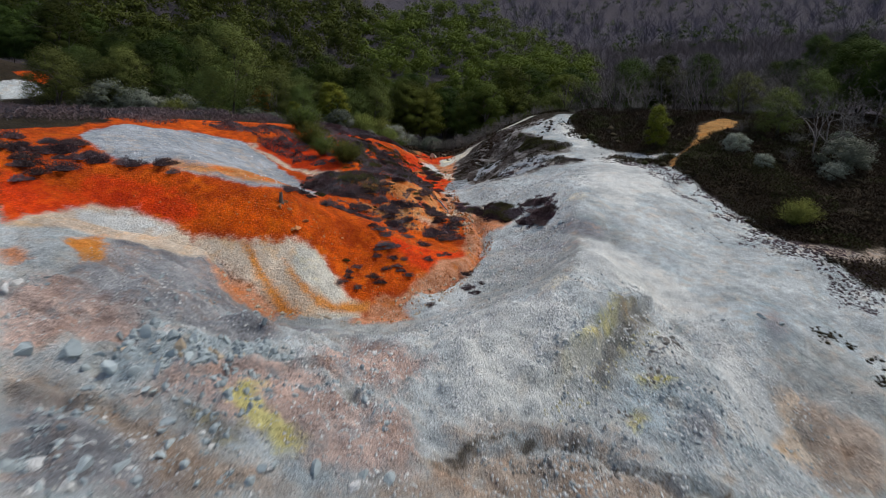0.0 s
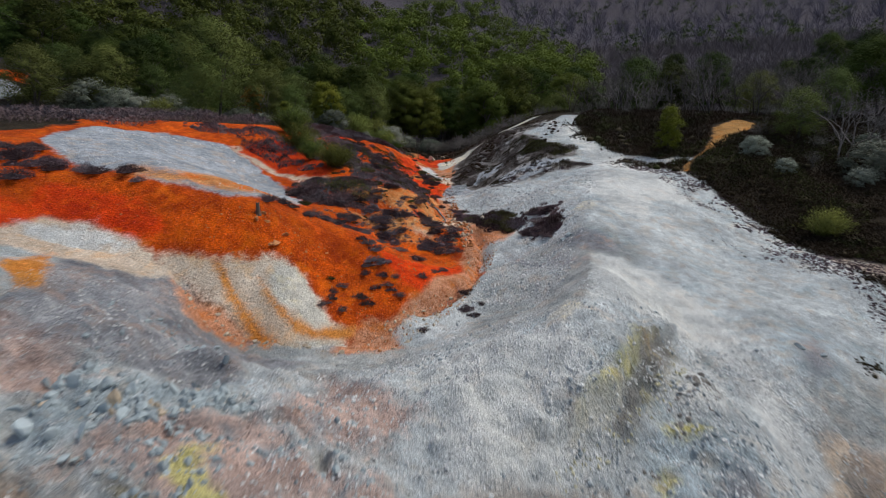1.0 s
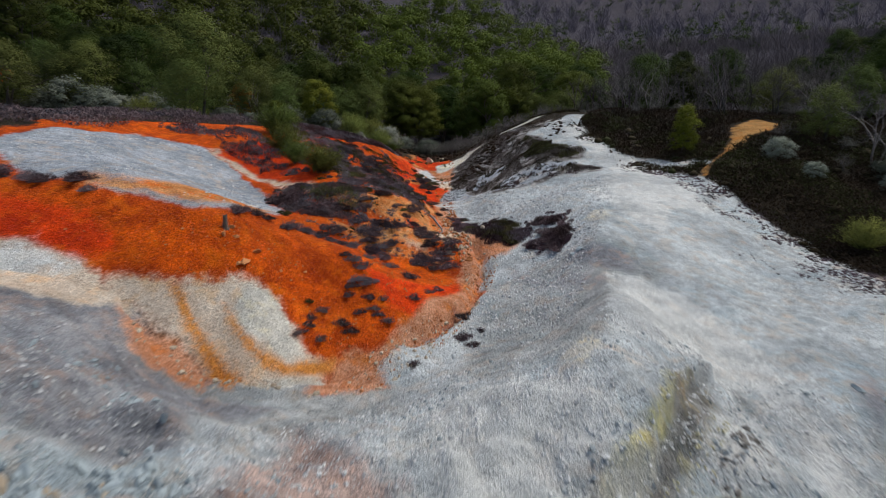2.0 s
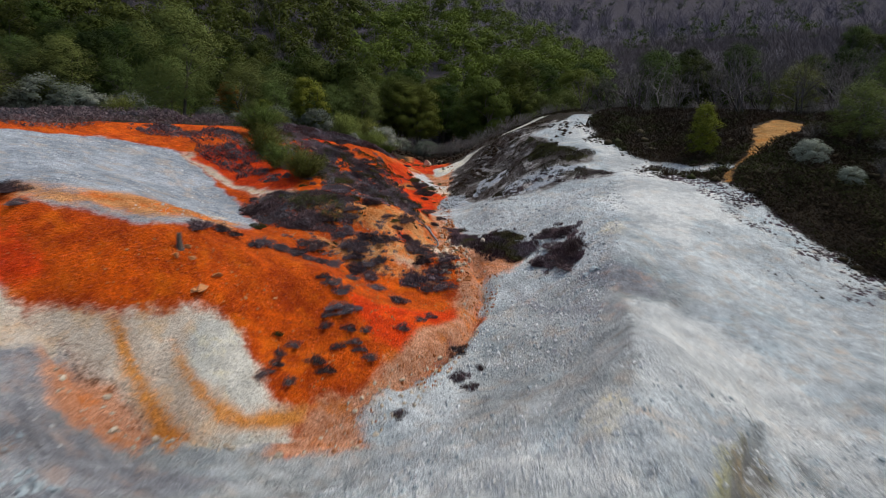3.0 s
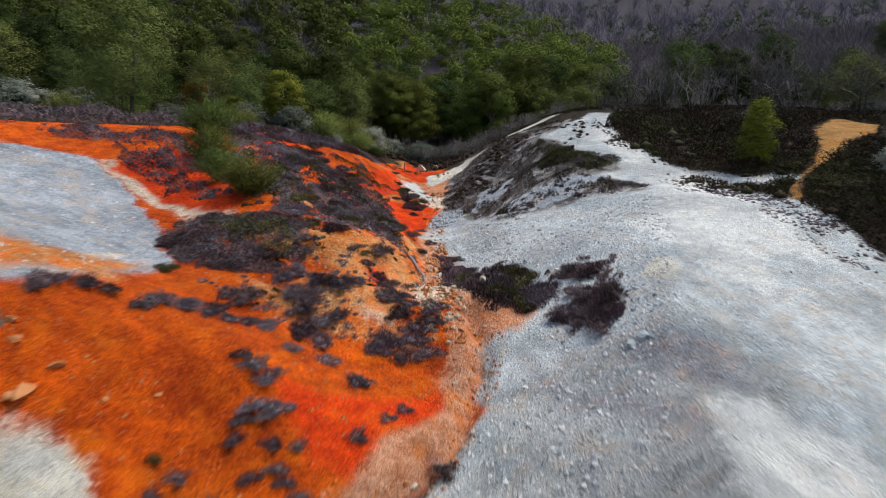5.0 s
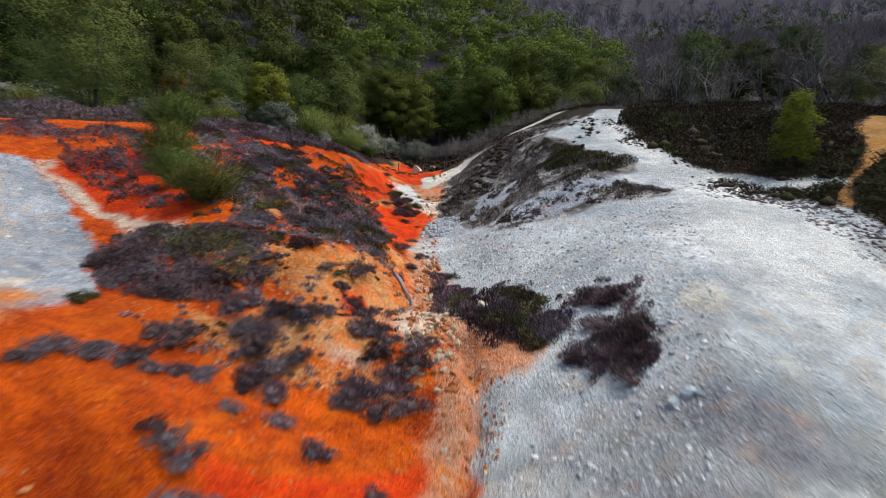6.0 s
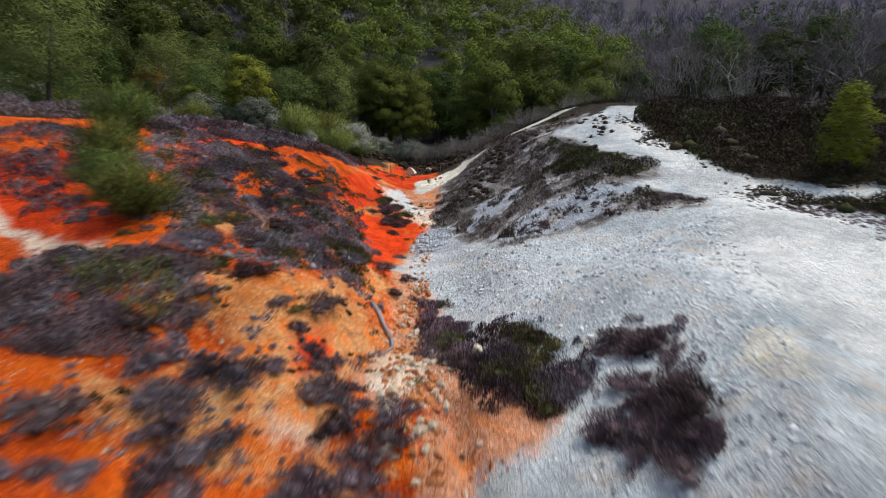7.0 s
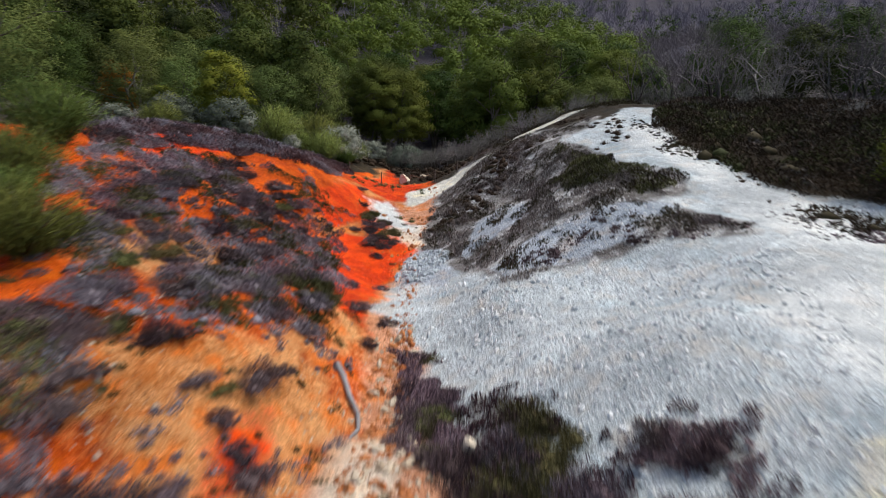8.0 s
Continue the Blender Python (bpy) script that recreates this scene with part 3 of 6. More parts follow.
patch("red", (-3.3, 73.1), (-0.3, 75), (1, 72.5), (-0.2, 70.1), (-0.5, 64.5), (-0.1, 60.2), (-1.2, 61.2), (-2.9, 65.4), (-4.4, 69.7))  # red gully
patch("red", (-5.7, 75.4), (-3.7, 84), (-2.2, 77.9), (-3.7, 73.6))  # red bank
patch("red", (-5.1, 84.7), (-3.4, 101.7), (0.4, 88.3), (0.5, 84.4), (-1.5, 83.5))  # red far
patch("peach", (-3.8, 52), (-2.2, 55.2), (-0.5, 56.2), (0.3, 55.9), (0.3, 54.2), (-0.7, 53), (-1.1, 49.5), (-2.9, 49.8))  # spur ochre
patch("red", (-2.2, 51.8), (-1.5, 53.6), (-0.9, 51.4), (-1.6, 50))  # spur red
patch("bluegrey", (-27.8, 46.6), (-27.5, 50.8), (-24.8, 58.6), (-19.6, 60.1), (-16.6, 57.1), (-12.9, 53.8), (-9.9, 48.7), (-10.8, 41.8), (-12.5, 39.8), (-16.8, 40.1), (-21.2, 40.8), (-24.8, 43.1))  # grey slope
patch("cream", (-14.4, 42.1), (-12.7, 44.2), (-12.2, 49.2), (-11.5, 43.9), (-13.4, 40.7))  # grey slope streak
patch("cream", (-19.4, 59.8), (-18.8, 60.4), (-15.3, 57.6), (-11, 55.3), (-9.4, 53.8), (-9.5, 52.8), (-13.4, 56), (-16.6, 57.3))  # grey slope edge
patch("bright", (-3, 81.5), (-1.5, 82.6), (0.7, 78.4), (0.6, 75.7), (-0.5, 76.9), (-2.4, 80))  # white slab
patch("bluegrey", (-0.1, 69.3), (1.3, 72.6), (2.3, 71.9), (3.2, 66.9), (2.8, 65.8), (0.3, 68))  # grey pile
patch("salmon", (-1.5, 83), (0.6, 85.4), (2.6, 84.8), (1.4, 80.7), (0.9, 73.8), (0.5, 73), (0.8, 78))  # far salmon
patch("orange", (-11, 55.4), (-10.4, 59.5), (-12, 75.5), (-8.7, 77.5), (-3.3, 65.4), (-4, 55.9), (-6.6, 53.2), (-8.7, 53.9))  # left fill
patch("orange", (-10.7, 49), (-7, 48.4), (-4.5, 48.1), (-3.2, 41.5), (-6.2, 42.9), (-9.9, 44.5))  # crest fill
patch("salmon", (-0.6, 62.5), (0.5, 62.4), (1.8, 59), (2.5, 52.8), (3.3, 51.8), (2.6, 50.1), (1.2, 52.1), (0, 58.8))  # gully fill
patch("orange", (-26.1, 52.2), (-27, 63), (-21, 70), (-16.6, 76.1), (-13.5, 78.8), (-9.5, 77.7), (-8.4, 64.4), (-13.9, 62.6), (-18.8, 60))  # terrace fill
patch("bright", (-22, 35.4), (-19, 36.7), (-16.4, 35.9), (-19.2, 34.5), (-21.2, 34.1))  # left pale
patch("peach", (-8.4, 52.5), (-6.8, 53.3), (-3.5, 54.5), (-1.8, 56.5), (-0.2, 56.4), (0.3, 54.4), (0.1, 50.5), (-1.6, 50.9), (-4, 50.8), (-6.1, 50.9))  # spur peach
patch("peach", (-5.7, 48.2), (-4, 49.4), (-2, 49.5), (0.1, 49.5), (-0.1, 48.6), (-4.7, 47.4))  # spur peach b
patch("peach", (-8.9, 58.2), (-7.8, 62.3), (-5.7, 63.5), (-5.4, 61.4), (-5.8, 56.8), (-7.9, 56.9))  # bank peach
patch("peach", (-4.5, 79.5), (-4.1, 102.8), (0.2, 88.1), (-1.3, 84.1), (-3.3, 81.4))  # gully streak a
patch("peach", (-4.8, 74.2), (-2.5, 75.9), (-1.5, 73.5), (-3.6, 71.5))  # gully streak b
patch("cream", (-1, 78.2), (0.8, 79), (1.4, 73.1), (0.1, 71.1), (-0.8, 73))  # gully streak c
MOUND_BAND = patch("bluegrey", (4.8, 66.2), (6.6, 67.2), (8.6, 67.5), (10.3, 67.9), (13, 68.1), (13.9, 67.4), (11.1, 65.4), (10.9, 63.9), (9.5, 64.2), (8.7, 63.8), (7.2, 63.9), (5.3, 63))  # mound gravel band
patch("peach", (-6.4, 52.8), (-5.4, 53), (-4, 53.9), (-2.6, 54.3), (-1.7, 58.9), (-0.9, 57.1), (-1.9, 53.8), (-3.2, 52.1), (-4.4, 51.8))  # spur sand top
patch("cream", (-3.7, 49.2), (-2.7, 48.9), (-1.5, 48.7), (-0.3, 48.7), (0.2, 48.5), (-0.9, 48), (-1.8, 48), (-2.9, 48.4))  # spur sand foot
patch("peach", (-4.8, 51.6), (-3.2, 52.1), (-1.9, 53.7), (-0.4, 55.7), (0.4, 52.5), (-0.4, 49.4), (-1.7, 48.8), (-3.3, 49.6), (-4.3, 50.5))  # spur sand flank
patch("peach", (-6.6, 48.1), (-5.5, 48.4), (-3.8, 48), (-2.1, 47.6), (-0.8, 47.8), (0.8, 47.5), (0.7, 46.9), (-1.4, 47.2), (-3.5, 46.9), (-4.9, 46.9), (-6, 47.2))  # crest sand
patch("bright", (10.8, 29), (12.8, 30.5), (12.7, 28.3), (11.3, 25.7), (9.7, 25.2), (9.3, 26.3))  # near pale right
patch("pale", (4.8, 23.4), (5.6, 24.2), (6.1, 24.6), (7, 25.2), (7.2, 25.5), (6.7, 24.6), (5.8, 23.7), (5, 23.5))  # sulphur foot
patch("stone", (11.7, 34.8), (12.6, 34.7), (13.3, 33.2), (13.2, 30.1), (12.9, 29.8), (12.7, 32.3), (11.5, 32.5), (11.4, 33.6))  # worn line
patch("tan", (0.3, 20), (1.4, 20.7), (3, 21.4), (4, 21.3), (5.6, 21.9), (7.1, 21.8), (8.3, 21.3), (8.2, 20.9), (6.8, 21.5), (5.3, 21.4), (3, 20.9), (1.4, 20.1))  # foot crust
patch("pink", (-17.7, 29.7), (-16.6, 32.6), (-14.2, 33.5), (-12.3, 32.8), (-12.4, 29.2), (-13.8, 27), (-16.1, 27.5))  # lilac band
patch("pink", (-18.1, 25.9), (-16.2, 26.1), (-13.2, 25.8), (-11, 28.8), (-11, 27.1), (-13.1, 24.5), (-15.2, 24), (-16.9, 24))  # low lilac band
patch("bright", (15.8, 82.4), (17.2, 82.5), (16.6, 77.5), (17.6, 71.4), (19.9, 66.2), (20.3, 59.3), (21, 56.3), (20.7, 53.2), (17.9, 52.6), (16.5, 54.4), (15, 56.8), (15.3, 63.9), (15.7, 69.7), (13.9, 78.4))  # upper path
patch("mauve", (4.5, 46.9), (5.9, 44.4), (7.6, 42), (9.3, 39.5), (8.7, 39.2), (6.8, 41.7), (5.1, 44.3))  # field damp streak
patch("cream", (16.3, 27.2), (17.2, 27.4), (18, 27.7), (16.9, 26.4), (16.8, 25.3), (17.1, 24.5), (16, 24.3), (15, 24.7), (15.5, 25.6), (16.4, 26.1))  # tan edge
patch("yellow", (8.6, 24.7), (9.6, 25.1), (10.5, 24.9), (9.9, 24.4), (8.7, 24.4))  # sulphur crust
patch("yellow", (7.5, 22.8), (8.3, 23.4), (8.4, 22.7), (7.8, 22.2))  # lobe crust
patch("peach", (-2.3, 71.1), (0.2, 70.1), (-0.2, 62.9), (-0.2, 58.6), (-0.9, 57.9), (-1.9, 61.9))  # gully peach
patch("hazed_litter", (-2000, 110), (-60, 97), (-22, 102), (-6, 113), (12, 109), (24, 104), (40, 92), (70, 76), (2000, 60), (3000, 3000), (-3000, 3000))  # woodland floor, leaf litter with far haze mixed into its colour
patch("earth", (-28.2, 36.2), (-29.2, 50.3), (-24.2, 62.3), (-13.4, 63), (-4.4, 74), (-4, 92), (1, 94), (1.9, 72.4), (0.5, 59.8), (2, 47.7), (-3.9, 35.1), (-13.9, 34.7))  # stained earth under the other soils
CUT = [(-1, 37.4), (-0.1, 38.3), (1.1, 40.1), (2.1, 42), (3, 45.4), (3.3, 46.9), (3, 49), (2.8, 50.2)]
RIDGE_FOLD = [(13.4, 58.9), (11.3, 49.4), (9.6, 44.5), (9.4, 40), (7.9, 34.5), (6.8, 31), (6.8, 27), (5.6, 24.4)]
LEDGES = (
    (0.60, 2.0, [(0.1, 19.1), (1.6, 20.3), (3.4, 20.8), (5, 21.3), (6.1, 21.3), (7.5, 20.8), (8.9, 20.3), (11, 20.5)]),
    (0.80, 1.6, [(-3.3, 35.1), (-4.8, 33.9), (-7.3, 32.9), (-9.3, 33.2), (-11.1, 32.9), (-12.5, 33.4), (-14, 34.4), (-16.2, 34.7), (-18.3, 34.5)]),
    (0.45, 1.8, [(-13.9, 19.1), (-11.1, 18.8), (-9.8, 20.1), (-8.2, 21.1), (-6.6, 21.6), (-5.1, 22.8), (-3.5, 20.8)]),
    (0.35, 1.4, [(-18.8, 24.3), (-15, 23.1), (-13, 24.5), (-10.4, 25.4), (-8, 26.1)]),
    (0.30, 1.2, [(11.9, 26.6), (12.1, 30.9), (12.1, 35.1)]),
    (0.40, 1.6, [(24.9, 32), (24.6, 34.2), (23.8, 36.3), (22.9, 37)]),
    (0.95, 1.6, [(4.2, 23), (5.5, 23.8), (6.3, 24.3), (7.1, 25.5), (8.4, 27.5), (9.7, 29.5), (11.2, 31.3)]),
    (0.50, 1.8, [(18.3, 23.6), (18.5, 26.6), (17.8, 27.6)]),
)


def lattice(x, y, seed):
    """Smooth value noise, -1 to 1."""
    xi, yi = np.floor(x), np.floor(y)
    u, v = x - xi, y - yi
    u, v = u * u * (3 - 2 * u), v * v * (3 - 2 * v)

    def rnd(i, j):
        s = np.sin(i * 127.1 + j * 311.7 + seed * 74.7) * 43758.5453
        return (s - np.floor(s)) * 2 - 1

    a, b = rnd(xi, yi) * (1 - u) + rnd(xi + 1, yi) * u, rnd(xi, yi + 1) * (1 - u) + rnd(xi + 1, yi + 1) * u
    return a * (1 - v) + b * v


def fbm(x, y, size, seed, octaves=4, gain=0.5):
    z, amp = 0, 1.0
    for k in range(octaves):
        z, amp, size = z + amp * lattice(x / size + 3.7 * k, y / size - 1.3 * k, seed + k), amp * gain, size * 0.5
    return z


CREST = np.array(crest_points, float)


def spline_weights(p, soften=0.25):
    n = len(p)
    r = np.sqrt((p[:, None, 0] - p[None, :, 0]) ** 2 + (p[:, None, 1] - p[None, :, 1]) ** 2 + 4.0)
    a = np.zeros((n + 3, n + 3))
    a[:n, :n] = soften * np.eye(n) - r
    a[:n, n:] = np.c_[np.ones(n), p[:, :2]]
    a[n:, :n] = a[:n, n:].T
    return np.linalg.solve(a, np.r_[p[:, 2], 0, 0, 0])


WEIGHTS = spline_weights(CREST)


def along(x, y, pts):
    """The distance to a line of points in the plan."""
    best = np.full(np.shape(x), 1e9)
    for (ax, ay), (bx, by) in zip(pts[:-1], pts[1:]):
        dx, dy = bx - ax, by - ay
        t = np.clip(((x - ax) * dx + (y - ay) * dy) / (dx * dx + dy * dy), 0, 1)
        best = np.minimum(best, np.hypot(x - ax - t * dx, y - ay - t * dy))
    return best


def ledge(x, y, drop, width, pts):
    """A small scarp: the ground on the right of the line falls away and climbs back over the width."""
    d, side = np.full(np.shape(x), 1e9), np.zeros(np.shape(x))
    for (ax, ay), (bx, by) in zip(pts[:-1], pts[1:]):
        dx, dy = bx - ax, by - ay
        t = np.clip(((x - ax) * dx + (y - ay) * dy) / (dx * dx + dy * dy), 0, 1)
        e = np.hypot(x - ax - t * dx, y - ay - t * dy)
        s = np.sign((x - ax) * dy - (y - ay) * dx)
        side, d = np.where(e < d, s, side), np.minimum(d, e)
    sd = d * side
    return -drop * np.clip(sd / 0.18 + 0.5, 0, 1) * np.exp(-np.clip(sd, 0, None) / width) * np.exp(-np.clip(-sd, 0, None))


def ground_z(x, y):
    x, y = np.asarray(x, float), np.asarray(y, float)
    z = WEIGHTS[-3] + WEIGHTS[-2] * x + WEIGHTS[-1] * y
    for (px, py, _), w in zip(CREST, WEIGHTS):
        z = z - w * np.sqrt((x - px) ** 2 + (y - py) ** 2 + 4.0)
    far = np.clip((np.hypot(x, y - 45) - 60) / 60, 0, 1)
    rough = np.clip((34 - y) / 8, 0, 1) * np.maximum(np.clip((9 - x) / 6, 0.35, 1), np.exp(-(((x - 9) / 5) ** 4 + ((y - 23) / 6) ** 4)))
    z = z + (1 - far) * (0.10 * fbm(x, y, 2.6, 5) + rough * 0.40 * fbm(x, y, 2.2, 9, 5, 0.62))
    z = z + far * 1.6 * fbm(x, y, 34.0, 12, 3)
    z = z - 0.60 * np.exp(-((along(x, y, CUT) / 0.40) ** 2))
    z = z + 0.55 * np.exp(-(((x - 1.6) / 1.3) ** 2 + ((y - 68.6) / 1.5) ** 2))
    wx, wy = x + 0.35 * lattice(x / 1.1, y / 1.1, 71), y + 0.35 * lattice(x / 1.1, y / 1.1, 72)
    for drop, width, pts in LEDGES:
        z = z + ledge(wx, wy, drop, width, pts)
    # cracks along the feet of the scarps
    for drop, width, pts in LEDGES:
        z = z - 0.32 * drop * np.clip(0.35 + 1.2 * lattice(x / 1.3, y / 1.3, 77), 0, 1) * np.exp(-(along(wx, wy, pts) / 0.17) ** 2)
    # the little crest that carries the sulphur
    z = z + 0.55 * np.exp(-((along(wx, wy, LEDGES[6][2]) / 0.85) ** 2))
    near = np.clip((52 - y) / 10, 0, 1) * (1 - far)
    # worn runnels over the near slope and the flank of the ridge
    ridged = 1 - np.abs(fbm(x + 0.25 * y, 0.6 * y, 3.2, 91, 3))
    z = z - rough * 0.30 * np.clip(ridged, 0, 1) ** 5 - near * 0.03 * np.clip(1 - np.abs(fbm(x, 0.5 * y, 1.7, 95, 2)), 0, 1) ** 6
    z = z + near * 0.055 * fbm(x, y, 0.9, 44, 3)
    # broken sand of the spur
    sand = np.exp(-(((x + 4) / 5) ** 4 + ((y - 51) / 6) ** 4))
    z = z + sand * 0.16 * fbm(x - 0.4 * y, y, 1.5, 63, 4, 0.6)
    # the sharp fold along the top of the white ridge
    z = z + 0.75 * np.clip(1 - along(x + 0.3 * lattice(x / 2.5, y / 2.5, 14), y, RIDGE_FOLD) / 2.6, 0, 1) * np.clip((56 - y) / 8, 0, 1)
    # rills that run down the flank of the white field
    rill = np.clip(1 - np.abs(x - 6) / 5, 0, 1) * np.clip((y - 28) / 6, 0, 1) * np.clip((50 - y) / 6, 0, 1)
    z = z + rill * 0.10 * np.sin((y - 0.55 * x) * 2.2 + 1.5 * lattice(x / 3, y / 3, 2))
    return z


def edge_distance(x, y, pts):
    """Metres inside (plus) or outside (minus) of a closed outline in the plan."""
    inside = np.zeros(np.shape(x), bool)
    for (ax, ay), (bx, by) in zip(pts, pts[1:] + pts[:1]):
        cross = (ay > y) != (by > y)
        inside ^= cross & (x < (bx - ax) * (y - ay) / (by - ay + 1e-12) + ax)
    d = along(x, y, pts + pts[:1])
    return np.where(inside, d, -d)


def spaced(*spans):
    return np.unique(np.concatenate([np.arange(a, b, s) for a, b, s in spans]).round(3))


def build_ground():
    out = np.geomspace(1, 45, 26) * 40
    xs = np.r_[-out[::-1] - 5, spaced((-42, -17, 0.36), (-16.6, 21.5, 0.19), (22.9, 47.4, 0.36)), out + 10]
    ys = np.r_[-(np.geomspace(1, 60, 14) * 12)[::-1], spaced((-10, 9, 0.8), (9, 16, 0.19), (16.6, 25.9, 0.11), (25.6, 46.8, 0.19), (46, 76, 0.26), (76, 112, 0.42), (112, 260, 2.0)), 262 * np.geomspace(1, 9, 22)]
    gx, gy = np.meshgrid(xs, ys)
    gz = ground_z(gx, gy)
    nx, ny = len(xs), len(ys)
    idx = np.arange(nx * ny).reshape(ny, nx)
    quads = np.stack([idx[:-1, :-1], idx[:-1, 1:], idx[1:, 1:], idx[1:, :-1]], -1).reshape(-1, 4)
    me = bpy.data.meshes.new("ground")
    me.vertices.add(nx * ny)
    me.vertices.foreach_set("co", np.stack([gx, gy, gz], -1).astype(np.float32).ravel())
    me.loops.add(quads.size)
    me.loops.foreach_set("vertex_index", quads.astype(np.int32).ravel())
    me.polygons.add(len(quads))
    me.polygons.foreach_set("loop_start", np.arange(0, quads.size, 4, dtype=np.int32))
    me.update(calc_edges=True)
    me.polygons.foreach_set("use_smooth", np.ones(len(quads), bool))
    stray = 0.15 + 0.17 * np.clip((gy - 36) / 20, 0, 1)
    wx, wy = gx + stray * fbm(gx, gy, 2.4, 31, 4, 0.6), gy + stray * fbm(gx, gy, 2.4, 57, 4, 0.6)
    wx, wy = wx.ravel(), wy.ravel()
    for name in SOILS:
        d = np.full(nx * ny, -4.0)
        for pts in OUTLINES.get(name, ()):
            lo, hi = np.min(pts, 0) - 4, np.max(pts, 0) + 4
            near = np.where((wx > lo[0]) & (wx < hi[0]) & (wy > lo[1]) & (wy < hi[1]))[0]
            d[near] = np.maximum(d[near], np.clip(edge_distance(wx[near], wy[near], pts), -4, 4))
        if name in ("white", "grey"):
            d = np.where(d > -3.9, d + 0.7, d)
        if name == "crack_shade":
            # painted shade: a narrow ragged dark band along the first ledge and the cut
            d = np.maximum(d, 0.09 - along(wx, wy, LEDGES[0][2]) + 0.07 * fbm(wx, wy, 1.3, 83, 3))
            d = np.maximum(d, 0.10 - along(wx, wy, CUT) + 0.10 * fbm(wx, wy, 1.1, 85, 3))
        me.attributes.new("soil_" + name, "FLOAT", "POINT").data.foreach_set("value", d.astype(np.float32))
    me.materials.append(ground_material())
    return tagged(new("ground", me), "bare hydrothermal hillside of white, grey and orange earth", "ground", kind="structure")


ground = build_ground()


# ---- plants ----
def mesh_object(name, verts, faces, material, parent=None, smooth_faces=True, normals=None):
    """One mesh object from an array of corners and an array of faces."""
    me = bpy.data.meshes.new(name)
    faces = np.asarray(faces, np.int32)
    k = faces.shape[1]
    me.vertices.add(len(verts))
    me.vertices.foreach_set("co", np.asarray(verts, np.float32).ravel())
    me.loops.add(faces.size)
    me.loops.foreach_set("vertex_index", faces.ravel())
    me.polygons.add(len(faces))
    me.polygons.foreach_set("loop_start", np.arange(0, faces.size, k, dtype=np.int32))
    me.update(calc_edges=True)
    me.polygons.foreach_set("use_smooth", np.full(len(faces), smooth_faces))
    if normals is not None:
        me.normals_split_custom_set_from_vertices(normals)
    me.materials.append(material)
    ob = new(name, me)
    if parent:
        ob.parent = parent
    return ob


def unit(rng, n):
    v = rng.normal(size=(n, 3))
    return v / np.linalg.norm(v, axis=1, keepdims=True)


def ball(subdivisions):
    bm = bmesh.new()
    bmesh.ops.create_icosphere(bm, subdivisions=subdivisions, radius=1.0)
    v = np.array([p.co[:] for p in bm.verts])
    f = np.array([[q.index for q in p.verts] for p in bm.faces])
    bm.free()
    return v, f


BALL, BALL_F = ball(2)
SMALL, SMALL_F = ball(1)


def leaves(rng, lumps, each, size, slim=0.5, middle=(0, 0, 0), fluff=1.25):
    """Small pointed leaves, one triangle each, on the shells of lumps (x, y, z, radius) of a crown."""
    lumps = np.asarray(lumps, float)
    c = np.repeat(lumps, each, 0)
    out = unit(rng, len(c))
    out[:, 2] = np.where(out[:, 2] < -0.3, -out[:, 2], out[:, 2])
    p = c[:, :3] + out * c[:, 3:4] * np.array([1, 1, 0.8]) * rng.uniform(0.45, fluff, (len(c), 1))
    w = p - np.asarray(middle)
    w /= np.linalg.norm(w, axis=1, keepdims=True) + 1e-9
    nrm = 0.8 * out + 0.6 * w + unit(rng, len(c)) * 0.75
    a = np.cross(nrm, unit(rng, len(c)))
    a /= np.linalg.norm(a, axis=1, keepdims=True) + 1e-9
    b = np.cross(nrm, a)
    b /= np.linalg.norm(b, axis=1, keepdims=True) + 1e-9
    s = size * rng.uniform(0.55, 1.3, (len(c), 1))
    v = np.stack([p - a * s - b * s * slim, p + a * s - b * s * slim, p + b * s * slim * 1.3], 1).reshape(-1, 3)
    soft = 0.75 * out + 0.22 * nrm + 0.60 * w
    soft /= np.linalg.norm(soft, axis=1, keepdims=True) + 1e-9
    return v, np.arange(len(v)).reshape(-1, 3), np.repeat(soft, 3, 0)


def tube(a, b, ra, rb, sides=4):
    a, b = np.asarray(a, float), np.asarray(b, float)
    d = (b - a) / (np.linalg.norm(b - a) + 1e-9)
    u = np.cross(d, (0.3, 0.9, 0.31))
    u /= np.linalg.norm(u) + 1e-9
    w = np.cross(d, u)
    ang = np.arange(sides) * 2 * np.pi / sides
    ring = np.cos(ang)[:, None] * u + np.sin(ang)[:, None] * w
    v = np.r_[a + ring * ra, b + ring * rb]
    i = np.arange(sides)
    return v, np.stack([i, (i + 1) % sides, (i + 1) % sides + sides, i + sides], 1)


def gather(pieces):
    vs, fs, k = [], [], 0
    for v, f in pieces:
        vs.append(v), fs.append(np.asarray(f) + k)
        k += len(v)
    return np.concatenate(vs), np.concatenate(fs)


